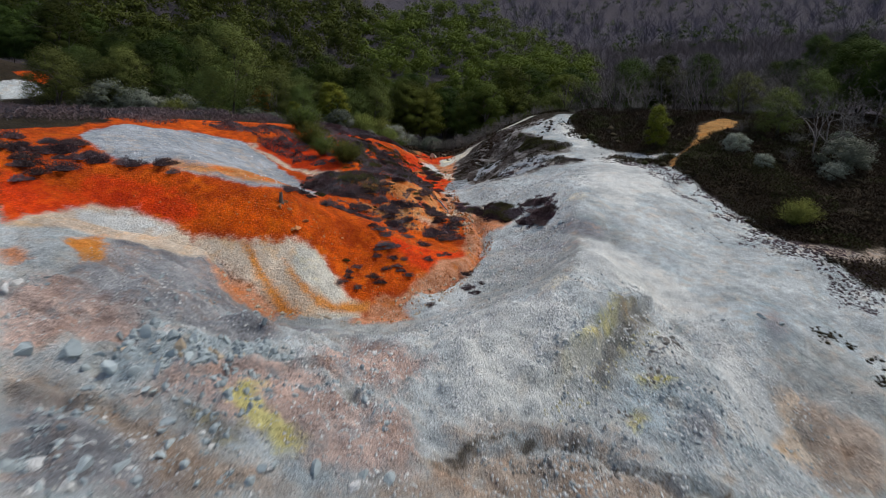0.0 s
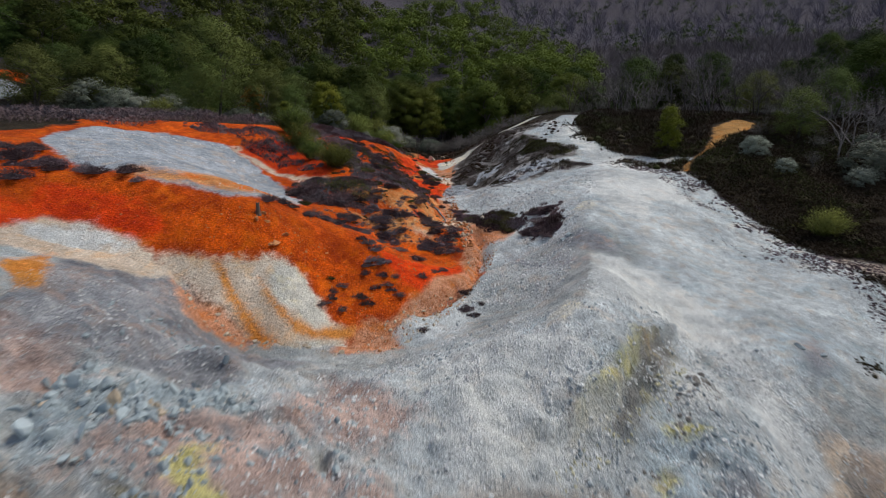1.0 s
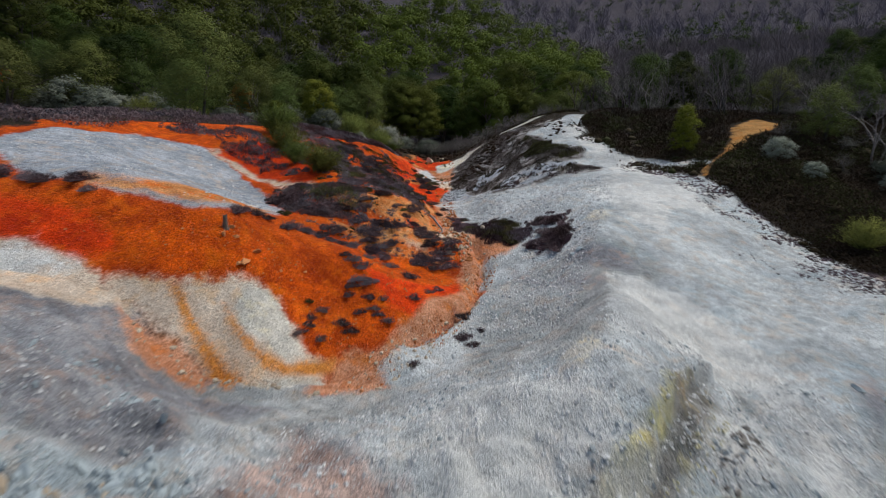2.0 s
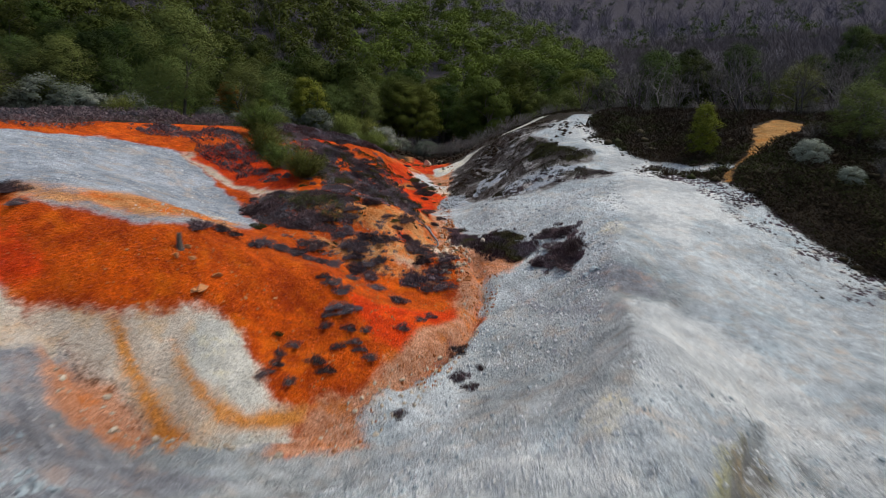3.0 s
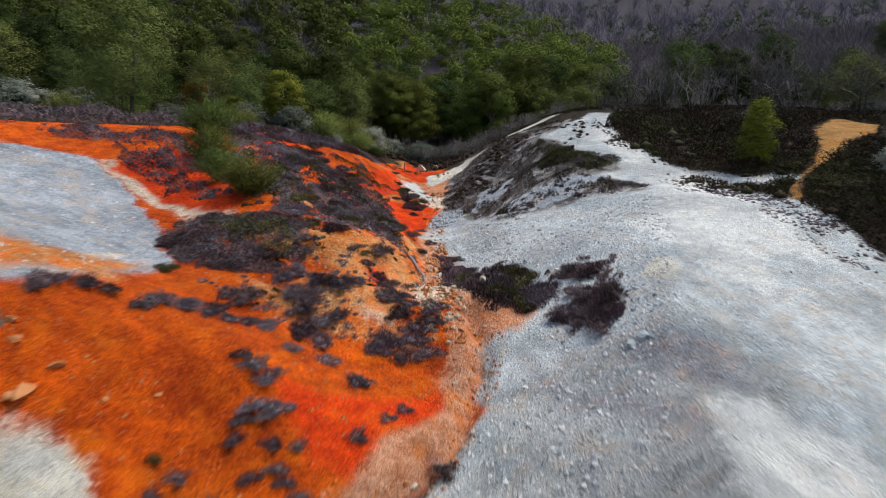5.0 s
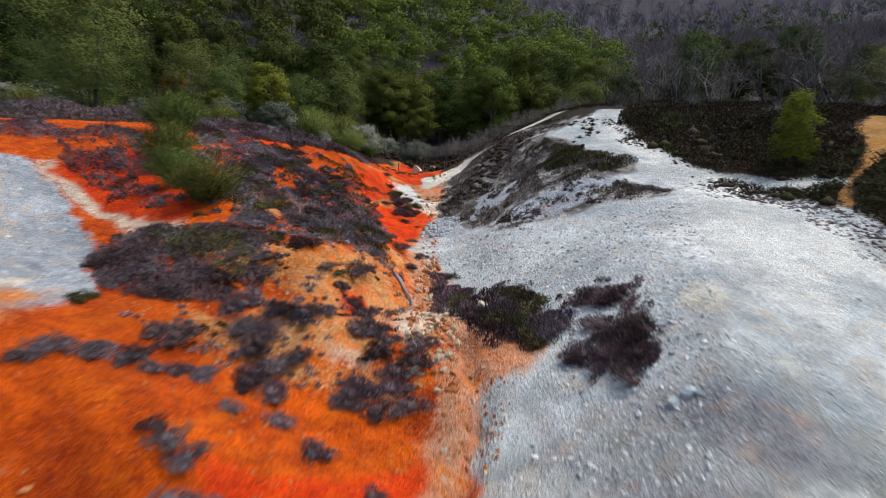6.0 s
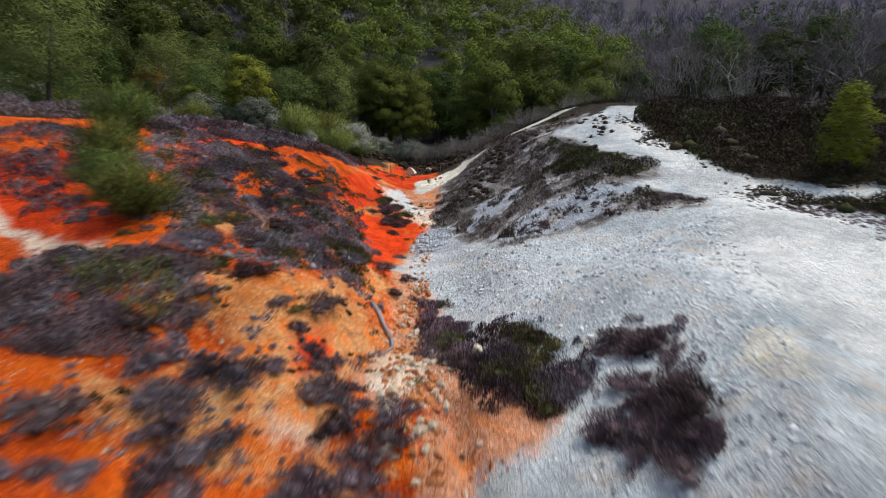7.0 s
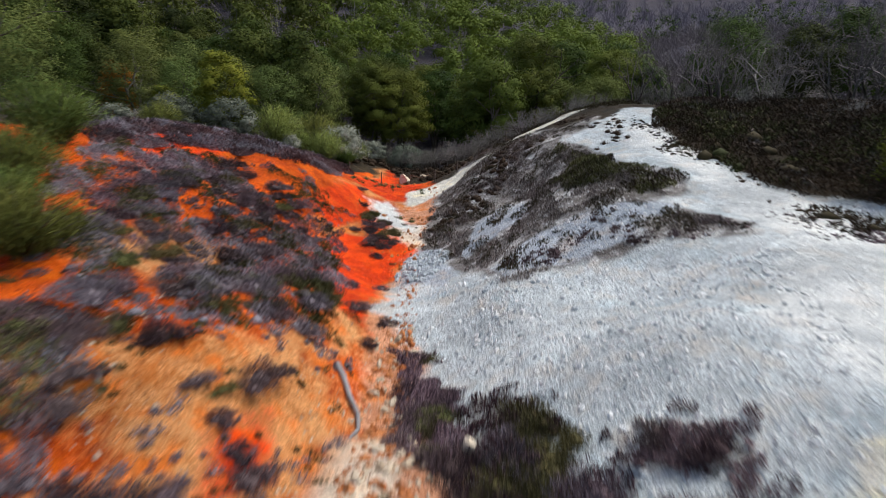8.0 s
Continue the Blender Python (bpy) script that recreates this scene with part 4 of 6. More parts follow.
def branches(rng, start, way, length, radius, depth, pieces, tips, droop=0.0, sides=3):
    """A limb that forks towards its end."""
    start, way = np.asarray(start, float), np.asarray(way, float)
    mid = start + way * length * 0.5 + rng.normal(size=3) * length * 0.05
    end = mid + (way + rng.normal(size=3) * 0.16 + np.array([0, 0, -droop])) * length * 0.5
    pieces.append(tube(start, mid, radius, radius * 0.8, sides))
    pieces.append(tube(mid, end, radius * 0.8, radius * 0.55, sides))
    if depth == 0:
        tips.append(end)
        return
    for k in range(rng.integers(2, 4)):
        w = way * 0.75 + rng.normal(size=3) * 0.52
        w[2] += 0.14 - droop
        w /= np.linalg.norm(w)
        branches(rng, mid + (end - mid) * rng.uniform(0.2, 1), w, length * rng.uniform(0.55, 0.78), radius * 0.55, depth - 1, pieces, tips, droop)


def make_tree(seed, height, spread, leaf, leaf_size=0.30, lumps=26, each=52, name="tree", slim=0.5, low=0.2, fluff=1.25):
    """A leafy tree: a forking trunk and a crown of many leaves in clumps with gaps."""
    rng = np.random.default_rng(seed)
    root = new(name)
    pieces, tips = [], []
    stems = int(rng.integers(1, 4))
    for k in range(stems):
        way = np.array([rng.normal() * 0.16, rng.normal() * 0.16, 1.0])
        branches(rng, (rng.normal() * 0.15, rng.normal() * 0.15, -0.3), way, height * 0.46, height * 0.016, 2, pieces, tips, 0, 5)
    mesh_object("trunk", *gather(pieces), BARK, root)
    balls = []
    for k in range(lumps):
        az, up = 2.4 * k + rng.uniform(-0.5, 0.5), low + (0.97 - low) * (k + rng.uniform(0, 1)) / lumps
        r = spread * 0.5 * np.sqrt(max(0.06, 1 - (1.9 * up - 0.85) ** 2)) * rng.uniform(0.45, 1)
        balls.append((np.cos(az) * r, np.sin(az) * r, height * up * 0.93, spread * rng.uniform(0.09, 0.19)))
    v, f, n = leaves(rng, balls, each, leaf_size, slim, (0, 0, height * 0.45), fluff)
    mesh_object("crown", v, f, leaf, root, True, n)
    return root


def make_broom(seed, height, spread, leaf, name="green_shrub"):
    """A feathery shrub: slender stems that rise and bend outwards, set with fine upright leaflets."""
    rng = np.random.default_rng(seed)
    root = new(name)
    stems, leafs, norms = [], [], []
    for k in range(95):
        az, lean = rng.uniform(0, 6.28), rng.uniform(0.05, 1.0) ** 0.7
        top = np.array([np.cos(az) * lean * spread * 0.5, np.sin(az) * lean * spread * 0.5, height * rng.uniform(0.55, 1.0) * (1.05 - 0.45 * lean ** 2)])
        start = np.array([top[0] * 0.16, top[1] * 0.16, -0.1])
        bend = np.array([top[0] * 0.35, top[1] * 0.35, top[2] * 0.62])
        t = np.linspace(0, 1, 5)[:, None]
        p = (1 - t) ** 2 * start + 2 * t * (1 - t) * bend + t ** 2 * top
        if k % 3 == 0:
            stems += [tube(a, b, 0.022, 0.016, 3) for a, b in zip(p[:-1], p[1:])]
        n = 110
        u = rng.uniform(0.22, 1.05, (n, 1))
        at = (1 - u) ** 2 * start + 2 * u * (1 - u) * bend + u ** 2 * top + rng.normal(size=(n, 3)) * 0.13 * (0.5 + u)
        way = (bend - start) * (1 - u) + (top - bend) * u
        way = way / np.linalg.norm(way, axis=1, keepdims=True) + np.array([0, 0, 0.4]) + rng.normal(size=(n, 3)) * 0.4
        way /= np.linalg.norm(way, axis=1, keepdims=True)
        side = np.cross(way, unit(rng, n))
        side *= 0.018 / (np.linalg.norm(side, axis=1, keepdims=True) + 1e-9)
        half = way * 0.13 * rng.uniform(0.6, 1.3, (n, 1))
        leafs.append(np.stack([at - half - side, at - half + side, at + half], 1).reshape(-1, 3))
        out = at - np.array([0, 0, height * 0.35])
        out = out / (np.linalg.norm(out, axis=1, keepdims=True) + 1e-9) + 0.7 * unit(rng, n)
        norms.append(np.repeat(out / (np.linalg.norm(out, axis=1, keepdims=True) + 1e-9), 3, 0))
    mesh_object("woody_base", *gather(stems), BARK, root)
    v = np.concatenate(leafs)
    mesh_object("foliage", v, np.arange(len(v)).reshape(-1, 3), leaf, root, True, np.concatenate(norms))
    return root


def make_bare_tree(seed, height, stems=2, depth=4, droop=0.0, name="bare_tree", material=None):
    rng = np.random.default_rng(seed)
    root = new(name)
    pieces, tips = [], []
    for k in range(stems):
        way = np.array([rng.normal() * 0.22, rng.normal() * 0.22, 1.0])
        branches(rng, (rng.normal() * 0.12, rng.normal() * 0.12, -0.3), way / np.linalg.norm(way), height * 0.36, height * 0.014, depth, pieces, tips, droop)
    v, f = gather(pieces)
    low = v[:, 2] < height * 0.3
    stem_faces = low[f].all(1)
    mesh_object("trunk", v, f[stem_faces], BARK, root)
    tagged(mesh_object("twig_crown", v, f[~stem_faces], material or TWIG, root), kind="stuff")
    return root


def cushion(rng, hairs, radius, height, hair, width, at=(0, 0, 0), fine=False, core_size=0.6):
    """A low rounded plant: an uneven dome with fine sprigs all over it."""
    ph = rng.uniform(0, 6.28, 4)

    def lumpy(d):
        az = np.arctan2(d[:, 1], d[:, 0])
        return 0.86 + 0.13 * np.sin(2 * az + ph[0]) + 0.10 * np.sin(5 * az + ph[1] + 3 * d[:, 2]) + 0.09 * np.sin(7 * d[:, 2] + ph[2] + 2 * az)

    shape = np.array([radius, radius, height])
    cv, cf = (BALL, BALL_F) if fine else (SMALL, SMALL_F)
    core = cv * shape * core_size * lumpy(cv)[:, None]
    core[:, 2] = np.where(core[:, 2] < 0, core[:, 2] * 0.25, core[:, 2])
    d = unit(rng, hairs)
    d[:, 2] = np.abs(d[:, 2])
    surf = d * shape * (lumpy(d) * rng.uniform(0.62, 1.06, hairs))[:, None]
    out = d + np.array([0, 0, 0.5]) + rng.normal(size=(hairs, 3)) * 0.42
    out /= np.linalg.norm(out, axis=1, keepdims=True)
    half = out * hair * 0.5 * rng.uniform(0.5, 1.35, (hairs, 1))
    side = np.cross(out, unit(rng, hairs))
    side *= width * rng.uniform(0.6, 1.4, (hairs, 1)) / (np.linalg.norm(side, axis=1, keepdims=True) + 1e-9)
    v = np.stack([surf - half, surf + side, surf + half, surf - side], 1).reshape(-1, 3)
    q = np.arange(len(v)).reshape(-1, 4)
    f = np.concatenate([q[:, :3], q[:, [0, 2, 3]]])
    if not core_size:
        return v + np.asarray(at), f
    return np.r_[core, v] + np.asarray(at), np.r_[cf, f + len(cv)]


def inside(x, y, pts):
    return edge_distance(np.asarray(x, float), np.asarray(y, float), list(pts)) > 0


def scattered(rng, pts, spacing):
    """Quite irregular places over an outline, about one for each spacing squared."""
    lo, hi = np.min(pts, 0), np.max(pts, 0)
    n = int((hi[0] - lo[0]) * (hi[1] - lo[1]) / spacing ** 2)
    x, y = rng.uniform(lo[0], hi[0], n), rng.uniform(lo[1], hi[1], n)
    keep = inside(x, y, pts)
    return x[keep], y[keep]


def strewn(rng, pts, spacing):
    """Uneven places over an outline in the plan, about one for each spacing squared."""
    lo, hi = np.min(pts, 0), np.max(pts, 0)
    gx, gy = np.meshgrid(np.arange(lo[0], hi[0], spacing), np.arange(lo[1], hi[1], spacing))
    x, y = gx.ravel() + rng.uniform(-0.5, 0.5, gx.size) * spacing, gy.ravel() + rng.uniform(-0.5, 0.5, gx.size) * spacing
    keep = inside(x, y, pts)
    return x[keep], y[keep]


def stand(ob, x, y, size=1.0, turn=0.0, sink=0.05, flat=1.0):
    z = float(ground_z(x, y))
    ob.matrix_basis = pose(x, y, z - sink, 0, 0, turn) @ Matrix.Diagonal((size, size, size * flat, 1))
    return ob


def another(ob, x, y, size=1.0, turn=0.0, sink=0.05, tilt=0.0):
    z = float(ground_z(x, y))
    c = copy_thing(ob, pose(x, y, z - sink, tilt, 0, turn))
    c.scale = (size, size, size)
    return c


# heather bushes, three looks with three shapes each
HEATHERS = {}
for look_name, mat, label in (
        ("purple", HEATHER_DARK, "dark purple-brown winter heather bush on bare earth"),
        ("grey", HEATHER_DULL, "grey leafless heather bush on bare orange earth"),
        ("green", HEATHER_GREEN, "dull green heather bush with woody stems")):
    for k in range(3):
        rng = np.random.default_rng(40 + 7 * k + len(look_name))
        v, f = gather([cushion(rng, 1100, 0.55, 0.34, 0.13, 0.0062, (0, 0, 0), True, 0.5)] + [
            cushion(rng, 420, rng.uniform(0.26, 0.42), rng.uniform(0.14, 0.24), 0.12, 0.006, (0.42 * math.cos(2.1 * j + k), 0.42 * math.sin(2.1 * j + k), 0), True, 0.42) for j in range(3)])
        me = mesh_object("heather_bush", v, f, mat)
        tagged(me, label, "bush", "heather bushes")
        HEATHERS.setdefault(look_name, []).append(me)
used = set()


def plant_heather(kind, x, y, size, rng):
    """The first call for a shape places the shape itself, later ones a copy."""
    src = HEATHERS[kind][int(rng.integers(0, 3))]
    turn = float(rng.uniform(0, 360))
    if src.name not in used:
        used.add(src.name)
        return stand(src, x, y, size, turn)
    c = src.copy()
    scene.collection.objects.link(c)
    return stand(c, x, y, size, turn, 0.05, float(rng.uniform(0.8, 1.15)))


def heather_patch(seed, kinds, spacing, size, *pts):
    rng = np.random.default_rng(seed)
    for x, y in zip(*strewn(rng, list(pts), spacing)):
        plant_heather(kinds[int(rng.integers(0, len(kinds)))], float(x), float(y), float(rng.uniform(0.65, 1.3)) * size, rng)


def mat_of(name, label, seed, material, per_metre, height, hair, gaps, pts, scale=1.3, avoid=()):
    """A ragged, springy mat of fine sprigs over the ground, as one mesh."""
    rng = np.random.default_rng(seed)
    x, y = scattered(rng, list(pts), 1 / math.sqrt(per_metre))
    rim = edge_distance(x, y, list(pts))
    swell = fbm(x, y, scale, seed % 11, 4, 0.6)
    keep = swell + np.clip(rim * 0.9, 0, 0.9) - 0.9 > gaps
    for a in avoid:
        keep &= edge_distance(x, y, list(a)) < -0.2
    x, y, swell, rim = x[keep], y[keep], swell[keep], rim[keep]
    n = len(x)
    rise = height * np.clip(swell - gaps + 0.25, 0.1, 1.0) * np.clip(0.25 + 0.4 * rim, 0, 1)
    base = np.c_[x, y, ground_z(x, y) + rise * rng.uniform(0.2, 1.0, n)]
    way = np.c_[rng.normal(size=n) * 0.75, rng.normal(size=n) * 0.75, np.full(n, 1.0)]
    way /= np.linalg.norm(way, axis=1, keepdims=True)
    half = way * hair * 0.5 * rng.uniform(0.5, 1.4, (n, 1))
    side = np.cross(way, unit(rng, n))
    side *= hair * 0.10 * rng.uniform(0.6, 1.4, (n, 1)) / (np.linalg.norm(side, axis=1, keepdims=True) + 1e-9)
    v = np.stack([base - half, base + side, base + half, base - side], 1).reshape(-1, 3)
    q = np.arange(len(v)).reshape(-1, 4)
    ob = mesh_object(name, v, np.concatenate([q[:, :3], q[:, [0, 2, 3]]]), material)
    return tagged(ob, label, "heather", kind="stuff")


P, G, L = "purple", "grey", "green"
heather_patch(1, (P, P, P, G, P), 1.25, 1.3, (-12.6, 52.4), (-12.2, 53.9), (-9.8, 54.1), (-7.8, 54.5), (-6, 53.8), (-3.4, 51.1), (-3.7, 49.3), (-5.3, 49.4), (-7.7, 48.8), (-9.6, 48.6))
heather_patch(2, (P, P, L), 1.0, 1.3, (0.9, 60), (2.6, 60), (3.8, 53.1), (3.3, 51.3), (1.9, 54.1))
heather_patch(3, (L, G, P, L), 0.85, 1.35, (4.1, 55.1), (5.9, 54.2), (6.4, 51.1), (5.6, 50), (3.7, 51.6))
heather_patch(4, (P,), 0.8, 1.3, (7.6, 52.9), (9.4, 51.9), (9.7, 50.5), (7.3, 51))
heather_patch(14, (P,), 0.78, 1.35, (6.3, 48.7), (8.1, 50.2), (9.5, 48.9), (8.6, 46.7), (7.2, 47.2))
heather_patch(5, (G, P, G), 0.85, 1.1, (-11.3, 41), (-10.4, 42.9), (-8.8, 44.4), (-6.9, 45.8), (-5.6, 45.6), (-6.6, 44.6), (-8.4, 42.9), (-10.1, 41.9))
heather_patch(6, (P, G, P), 0.95, 1.0, (-2.1, 49), (-1.3, 50.7), (-0, 49.7), (-0.3, 48.7), (-1.6, 48.2))
heather_patch(7, (G, L, G, P, L, P), 1.3, 1.35, (-10.1, 60.1), (-10, 64.4), (-9.4, 74.3), (-6.9, 76.5), (-3.9, 68.1), (-1.3, 60.1), (-1.6, 56.3), (-3.3, 55.1), (-5.7, 54.6), (-7.1, 54.8))
heather_patch(16, (P, L, P, G), 1.6, 1.25, (-10.8, 47.9), (-7, 48.1), (-3.4, 48.5), (-3, 51.2), (-5.8, 53.9), (-2.9, 54.3), (-1.2, 56.5), (0.1, 56), (0.1, 50.4), (-0.4, 47.5), (-3.1, 45.9), (-6, 46.4), (-8.8, 45.7))
heather_patch(8, (G, P, G), 2.2, 1.7, (-18, 74.1), (-19.3, 79.6), (-11.2, 80.5), (-8.8, 80), (-9.9, 73), (-13.6, 70.6))
heather_patch(9, (P, P, G), 1.3, 1.5, (-31, 42.6), (-26.9, 44.1), (-22.7, 40.2), (-23.4, 38.1), (-24.7, 36.3), (-26.5, 35.9))
heather_patch(10, (P, G), 1.5, 1.2, (-24.8, 43.1), (-20.6, 40.8), (-16.9, 40.4), (-13.3, 40), (-14, 39.5), (-17.7, 39.7), (-21.1, 40.1))
heather_patch(11, (P, L, P), 0.95, 0.8, (1.2, 40.3), (2.2, 40.6), (2.9, 38.2), (2.3, 37.3), (1.2, 37.9))
heather_patch(12, (P,), 0.55, 0.7, (-1.7, 35.5), (-0.3, 35.8), (-0.8, 34.8), (-1.7, 35.4))
heather_patch(13, (P, L, P), 0.95, 1.1, (-2.9, 79), (-1.5, 79), (0.3, 73), (-0.3, 72.3), (-2.1, 73.3))


HOLLOW = ((-12.8, 52.2), (-12.4, 54.1), (-9.8, 54.1), (-7.8, 54.5), (-6, 54), (-3.3, 51.3), (-3.5, 49.1), (-5.3, 49.2), (-7.6, 48.6), (-9.6, 48.4))
mat_of("heather_mat", "purple-brown heather mat spread behind the orange mound", 401, HEATHER, 800, 0.6, 0.17, -0.45, HOLLOW)
mat_of("heather_mat", "grey heather sprigs among the purple mat", 402, HEATHER_GREY, 420, 0.62, 0.16, 0.0, HOLLOW)
mat_of("heather_mat", "olive heather among the purple mat", 415, HEATHER_GREEN, 420, 0.62, 0.16, 0.25, HOLLOW)
for k, pts in enumerate((((0.7, 60.1), (2.6, 60.1), (4, 53.2), (3.3, 51.1), (1.8, 53.9)), ((7.4, 53.2), (9.5, 52.1), (9.9, 50.4), (7.2, 50.6)), ((6, 48.7), (8.1, 50.4), (9.7, 48.9), (8.7, 46.5), (7.1, 47)))):
    mat_of("heather_mat", "dark red-purple heather mat on the white gravel", 403 + k, HEATHER, 1100, 0.42, 0.15, -0.5, pts, 0.8)
mat_of("heather_mat", "dull green heather mat on the white gravel", 408, HEATHER_GREEN, 900, 0.38, 0.15, -0.5, ((4, 55.2), (6, 54.3), (6.5, 51), (5.4, 49.8), (3.6, 51.5)), 0.9)
mat_of("heather_mat", "scattered dark heather between the mats on the white gravel", 416, HEATHER, 520, 0.45, 0.16, 0.05, ((1.5, 57.2), (4.6, 56.5), (6.6, 54), (9.9, 52.5), (10.1, 48.3), (8.4, 46.1), (5.8, 47.3), (4.3, 49.3), (2.6, 50.6)), 1.2)
BACK_SLOPE = ((-25.1, 62.2), (-19.9, 60.3), (-14.5, 57.1), (-11, 56.4), (-13.2, 63), (-17.8, 68.3), (-25.1, 65.1))
mat_of("heather_mat", "purple-brown heather on the red slope below the wood", 417, HEATHER, 220, 0.6, 0.22, 0.2, BACK_SLOPE, 1.6)
mat_of("heather_mat", "grey heather on the red slope below the wood", 418, HEATHER_GREY, 200, 0.6, 0.22, 0.3, BACK_SLOPE, 1.5)
CREST_LINE = ((-11.4, 40.9), (-10.5, 43), (-8.8, 44.6), (-6.9, 45.9), (-5.5, 45.7), (-6.5, 44.4), (-8.4, 42.8), (-10.1, 41.9))
mat_of("heather_mat", "grey leafless heather along the crest of the orange mound", 409, HEATHER_GREY, 600, 0.24, 0.15, -0.35, CREST_LINE)
TOP = ((-11.9, 60), (-15.2, 65.6), (-15.5, 71.1), (-12.9, 72.8), (-10.1, 76.9), (-6.1, 78.6), (-2.9, 76.9), (-1.9, 69.2), (-0.2, 60.5), (-0.8, 57.3), (-3.3, 54.7), (-5.6, 54.3), (-7.2, 54.8), (-8.5, 55.9))
mat_of("heather_mat", "soft grey-purple heather over the spur", 410, HEATHER_GREY, 520, 0.6, 0.16, 0.42, TOP, 1.5)
mat_of("heather_mat", "purple-brown heather over the spur", 411, HEATHER, 480, 0.6, 0.15, 0.48, TOP, 1.4)
mat_of("heather_mat", "olive heather over the spur", 412, HEATHER_GREEN, 480, 0.6, 0.15, 0.40, TOP, 1.5)
BEHIND = ((-11.9, 64.9), (-13.9, 72.9), (-9.5, 77.7), (-5.4, 80.1), (-4.6, 90), (-7, 97), (-11, 92), (-19.2, 86.6), (-18.6, 74.1), (-14.4, 68.8))
mat_of("heather_mat", "soft grey-purple heather behind the spur", 413, HEATHER_GREY, 150, 0.7, 0.26, 0.0, BEHIND, 1.8)
mat_of("heather_mat", "brown heather behind the spur", 414, HEATHER, 170, 0.7, 0.24, -0.15, BEHIND, 1.8)


def heather_spots(seed, kind, size, *pts):
    rng = np.random.default_rng(seed)
    for x, y in pts:
        plant_heather(kind, x, y, size * float(rng.uniform(0.85, 1.15)), rng)


heather_spots(21, G, 1.0, (-4.6, 42), (-4.1, 41.7), (-4.1, 44.3), (-4.1, 40.8), (-3.6, 40.8), (-1.6, 43.8), (-2.9, 44.8), (-1.1, 46.5), (-2.9, 47.6), (-5.3, 45.5))
heather_spots(22, P, 0.72, (-5, 42.2), (-4.4, 40.3), (-1.1, 40.8), (-2.7, 39.9), (-2.8, 38.9), (-3.1, 39.2), (-3.8, 38.9), (-5.7, 38.6), (-6.2, 37.3), (-6.2, 38), (-6.5, 36.6), (-5.5, 36.7), (-4.6, 38), (-2.3, 38.5), (-4.1, 37.6), (-3.4, 39.8), (-4.5, 39.8), (-0.3, 41.9), (0.2, 42.7))
heather_spots(23, P, 1.35, (0.2, 47.6), (0.8, 46.9), (-0.2, 46.5), (1, 49.6), (1, 48.8), (0.3, 48.3), (-4.2, 48), (-4.4, 47.4), (-1.1, 47), (-3.4, 46.2), (-5.9, 71.5), (-0.8, 50.1))
heather_spots(25, P, 0.9, (-1.5, 65.7), (-1.1, 71.4), (-2.4, 77.8), (-0.7, 62), (-0, 59.9), (-0.3, 66.9), (-3, 79.9), (-2.9, 74.6), (0.5, 61.6), (-3.6, 82.7))
heather_spots(24, L, 0.6, (-6.5, 38.9), (-4.2, 53.8), (-3.7, 54.8), (1.6, 51.2), (-2.5, 53.2), (-8.9, 55.1), (-11.9, 54.1))


def cover(name, label, seed, material, spacing, radius, height, hairs, gaps, pts, avoid=(), scale=3.5, core=0.0):
    """Low growth that nobody could count, as one mesh."""
    rng = np.random.default_rng(seed)
    x, y = scattered(rng, pts, spacing)
    keep = fbm(x, y, scale, seed % 7, 3) > gaps
    for a in avoid:
        keep &= edge_distance(x, y, list(a)) < -0.45
    x, y = x[keep], y[keep]
    z = ground_z(x, y)
    pieces = []
    for px, py, pz in zip(x, y, z):
        s = 0.45 + 1.1 * rng.uniform() ** 2
        pieces.append(cushion(rng, hairs, radius * s, height * s * rng.uniform(0.7, 1.2), 0.10 + 0.12 * height, 0.014 + 0.012 * radius, (px, py, pz - 0.03), False, core))
    ob = mesh_object(name, *gather(pieces), material)
    return tagged(ob, label, "heath", kind="stuff")


def edge_tufts(name, label, seed, material, spacing, reach, radius, pts, hairs=14):
    """Small tufts on one side of a line, close together along it and few further out, as one mesh."""
    rng = np.random.default_rng(seed)
    pts = np.asarray(pts, float)
    lo, hi = pts.min(0) - reach, pts.max(0) + reach
    n = int((hi[0] - lo[0]) * (hi[1] - lo[1]) / spacing ** 2)
    x, y = rng.uniform(lo[0], hi[0], n), rng.uniform(lo[1], hi[1], n)
    d = along(x, y, [tuple(p) for p in pts])
    drift = fbm(x, y, 1.7, seed % 13, 4, 0.6)
    keep = (d < reach) & (drift + 0.75 - 1.35 * d / reach + rng.uniform(-0.25, 0.25, n) > 0.30)
    keep &= ~((x > 16.5) & (x < 20.5) & (y > 66))
    x, y, d = x[keep], y[keep], d[keep]
    z = ground_z(x, y)
    pieces = []
    for px, py, pz, pd in zip(x, y, z, d):
        s = (0.5 + 1.0 * rng.uniform() ** 2) * (1.15 - 0.5 * pd / reach)
        pieces.append(cushion(rng, hairs, radius * s, radius * 0.7 * s, 0.11, 0.014, (px, py, pz - 0.02), False, 0.75))
    return tagged(mesh_object(name, *gather(pieces), material), label, "heath", kind="stuff")


RIGHT_HEATH = [(20.5, 92), (18.7, 88.3), (16.5, 81.6), (16.0, 75.3), (17.4, 73.2), (18.0, 69.6), (18.8, 66.5), (18.4, 62.7), (20.6, 61.6), (21.6, 60.3), (22.5, 58.7), (23.0, 56.3), (23.6, 54.0), (26.0, 51.4), (26.1, 48.1), (25.9, 44.4), (26.9, 41.4), (27.0, 38.3), (29.5, 37), (46, 38), (64, 56), (60, 84), (28, 94)]
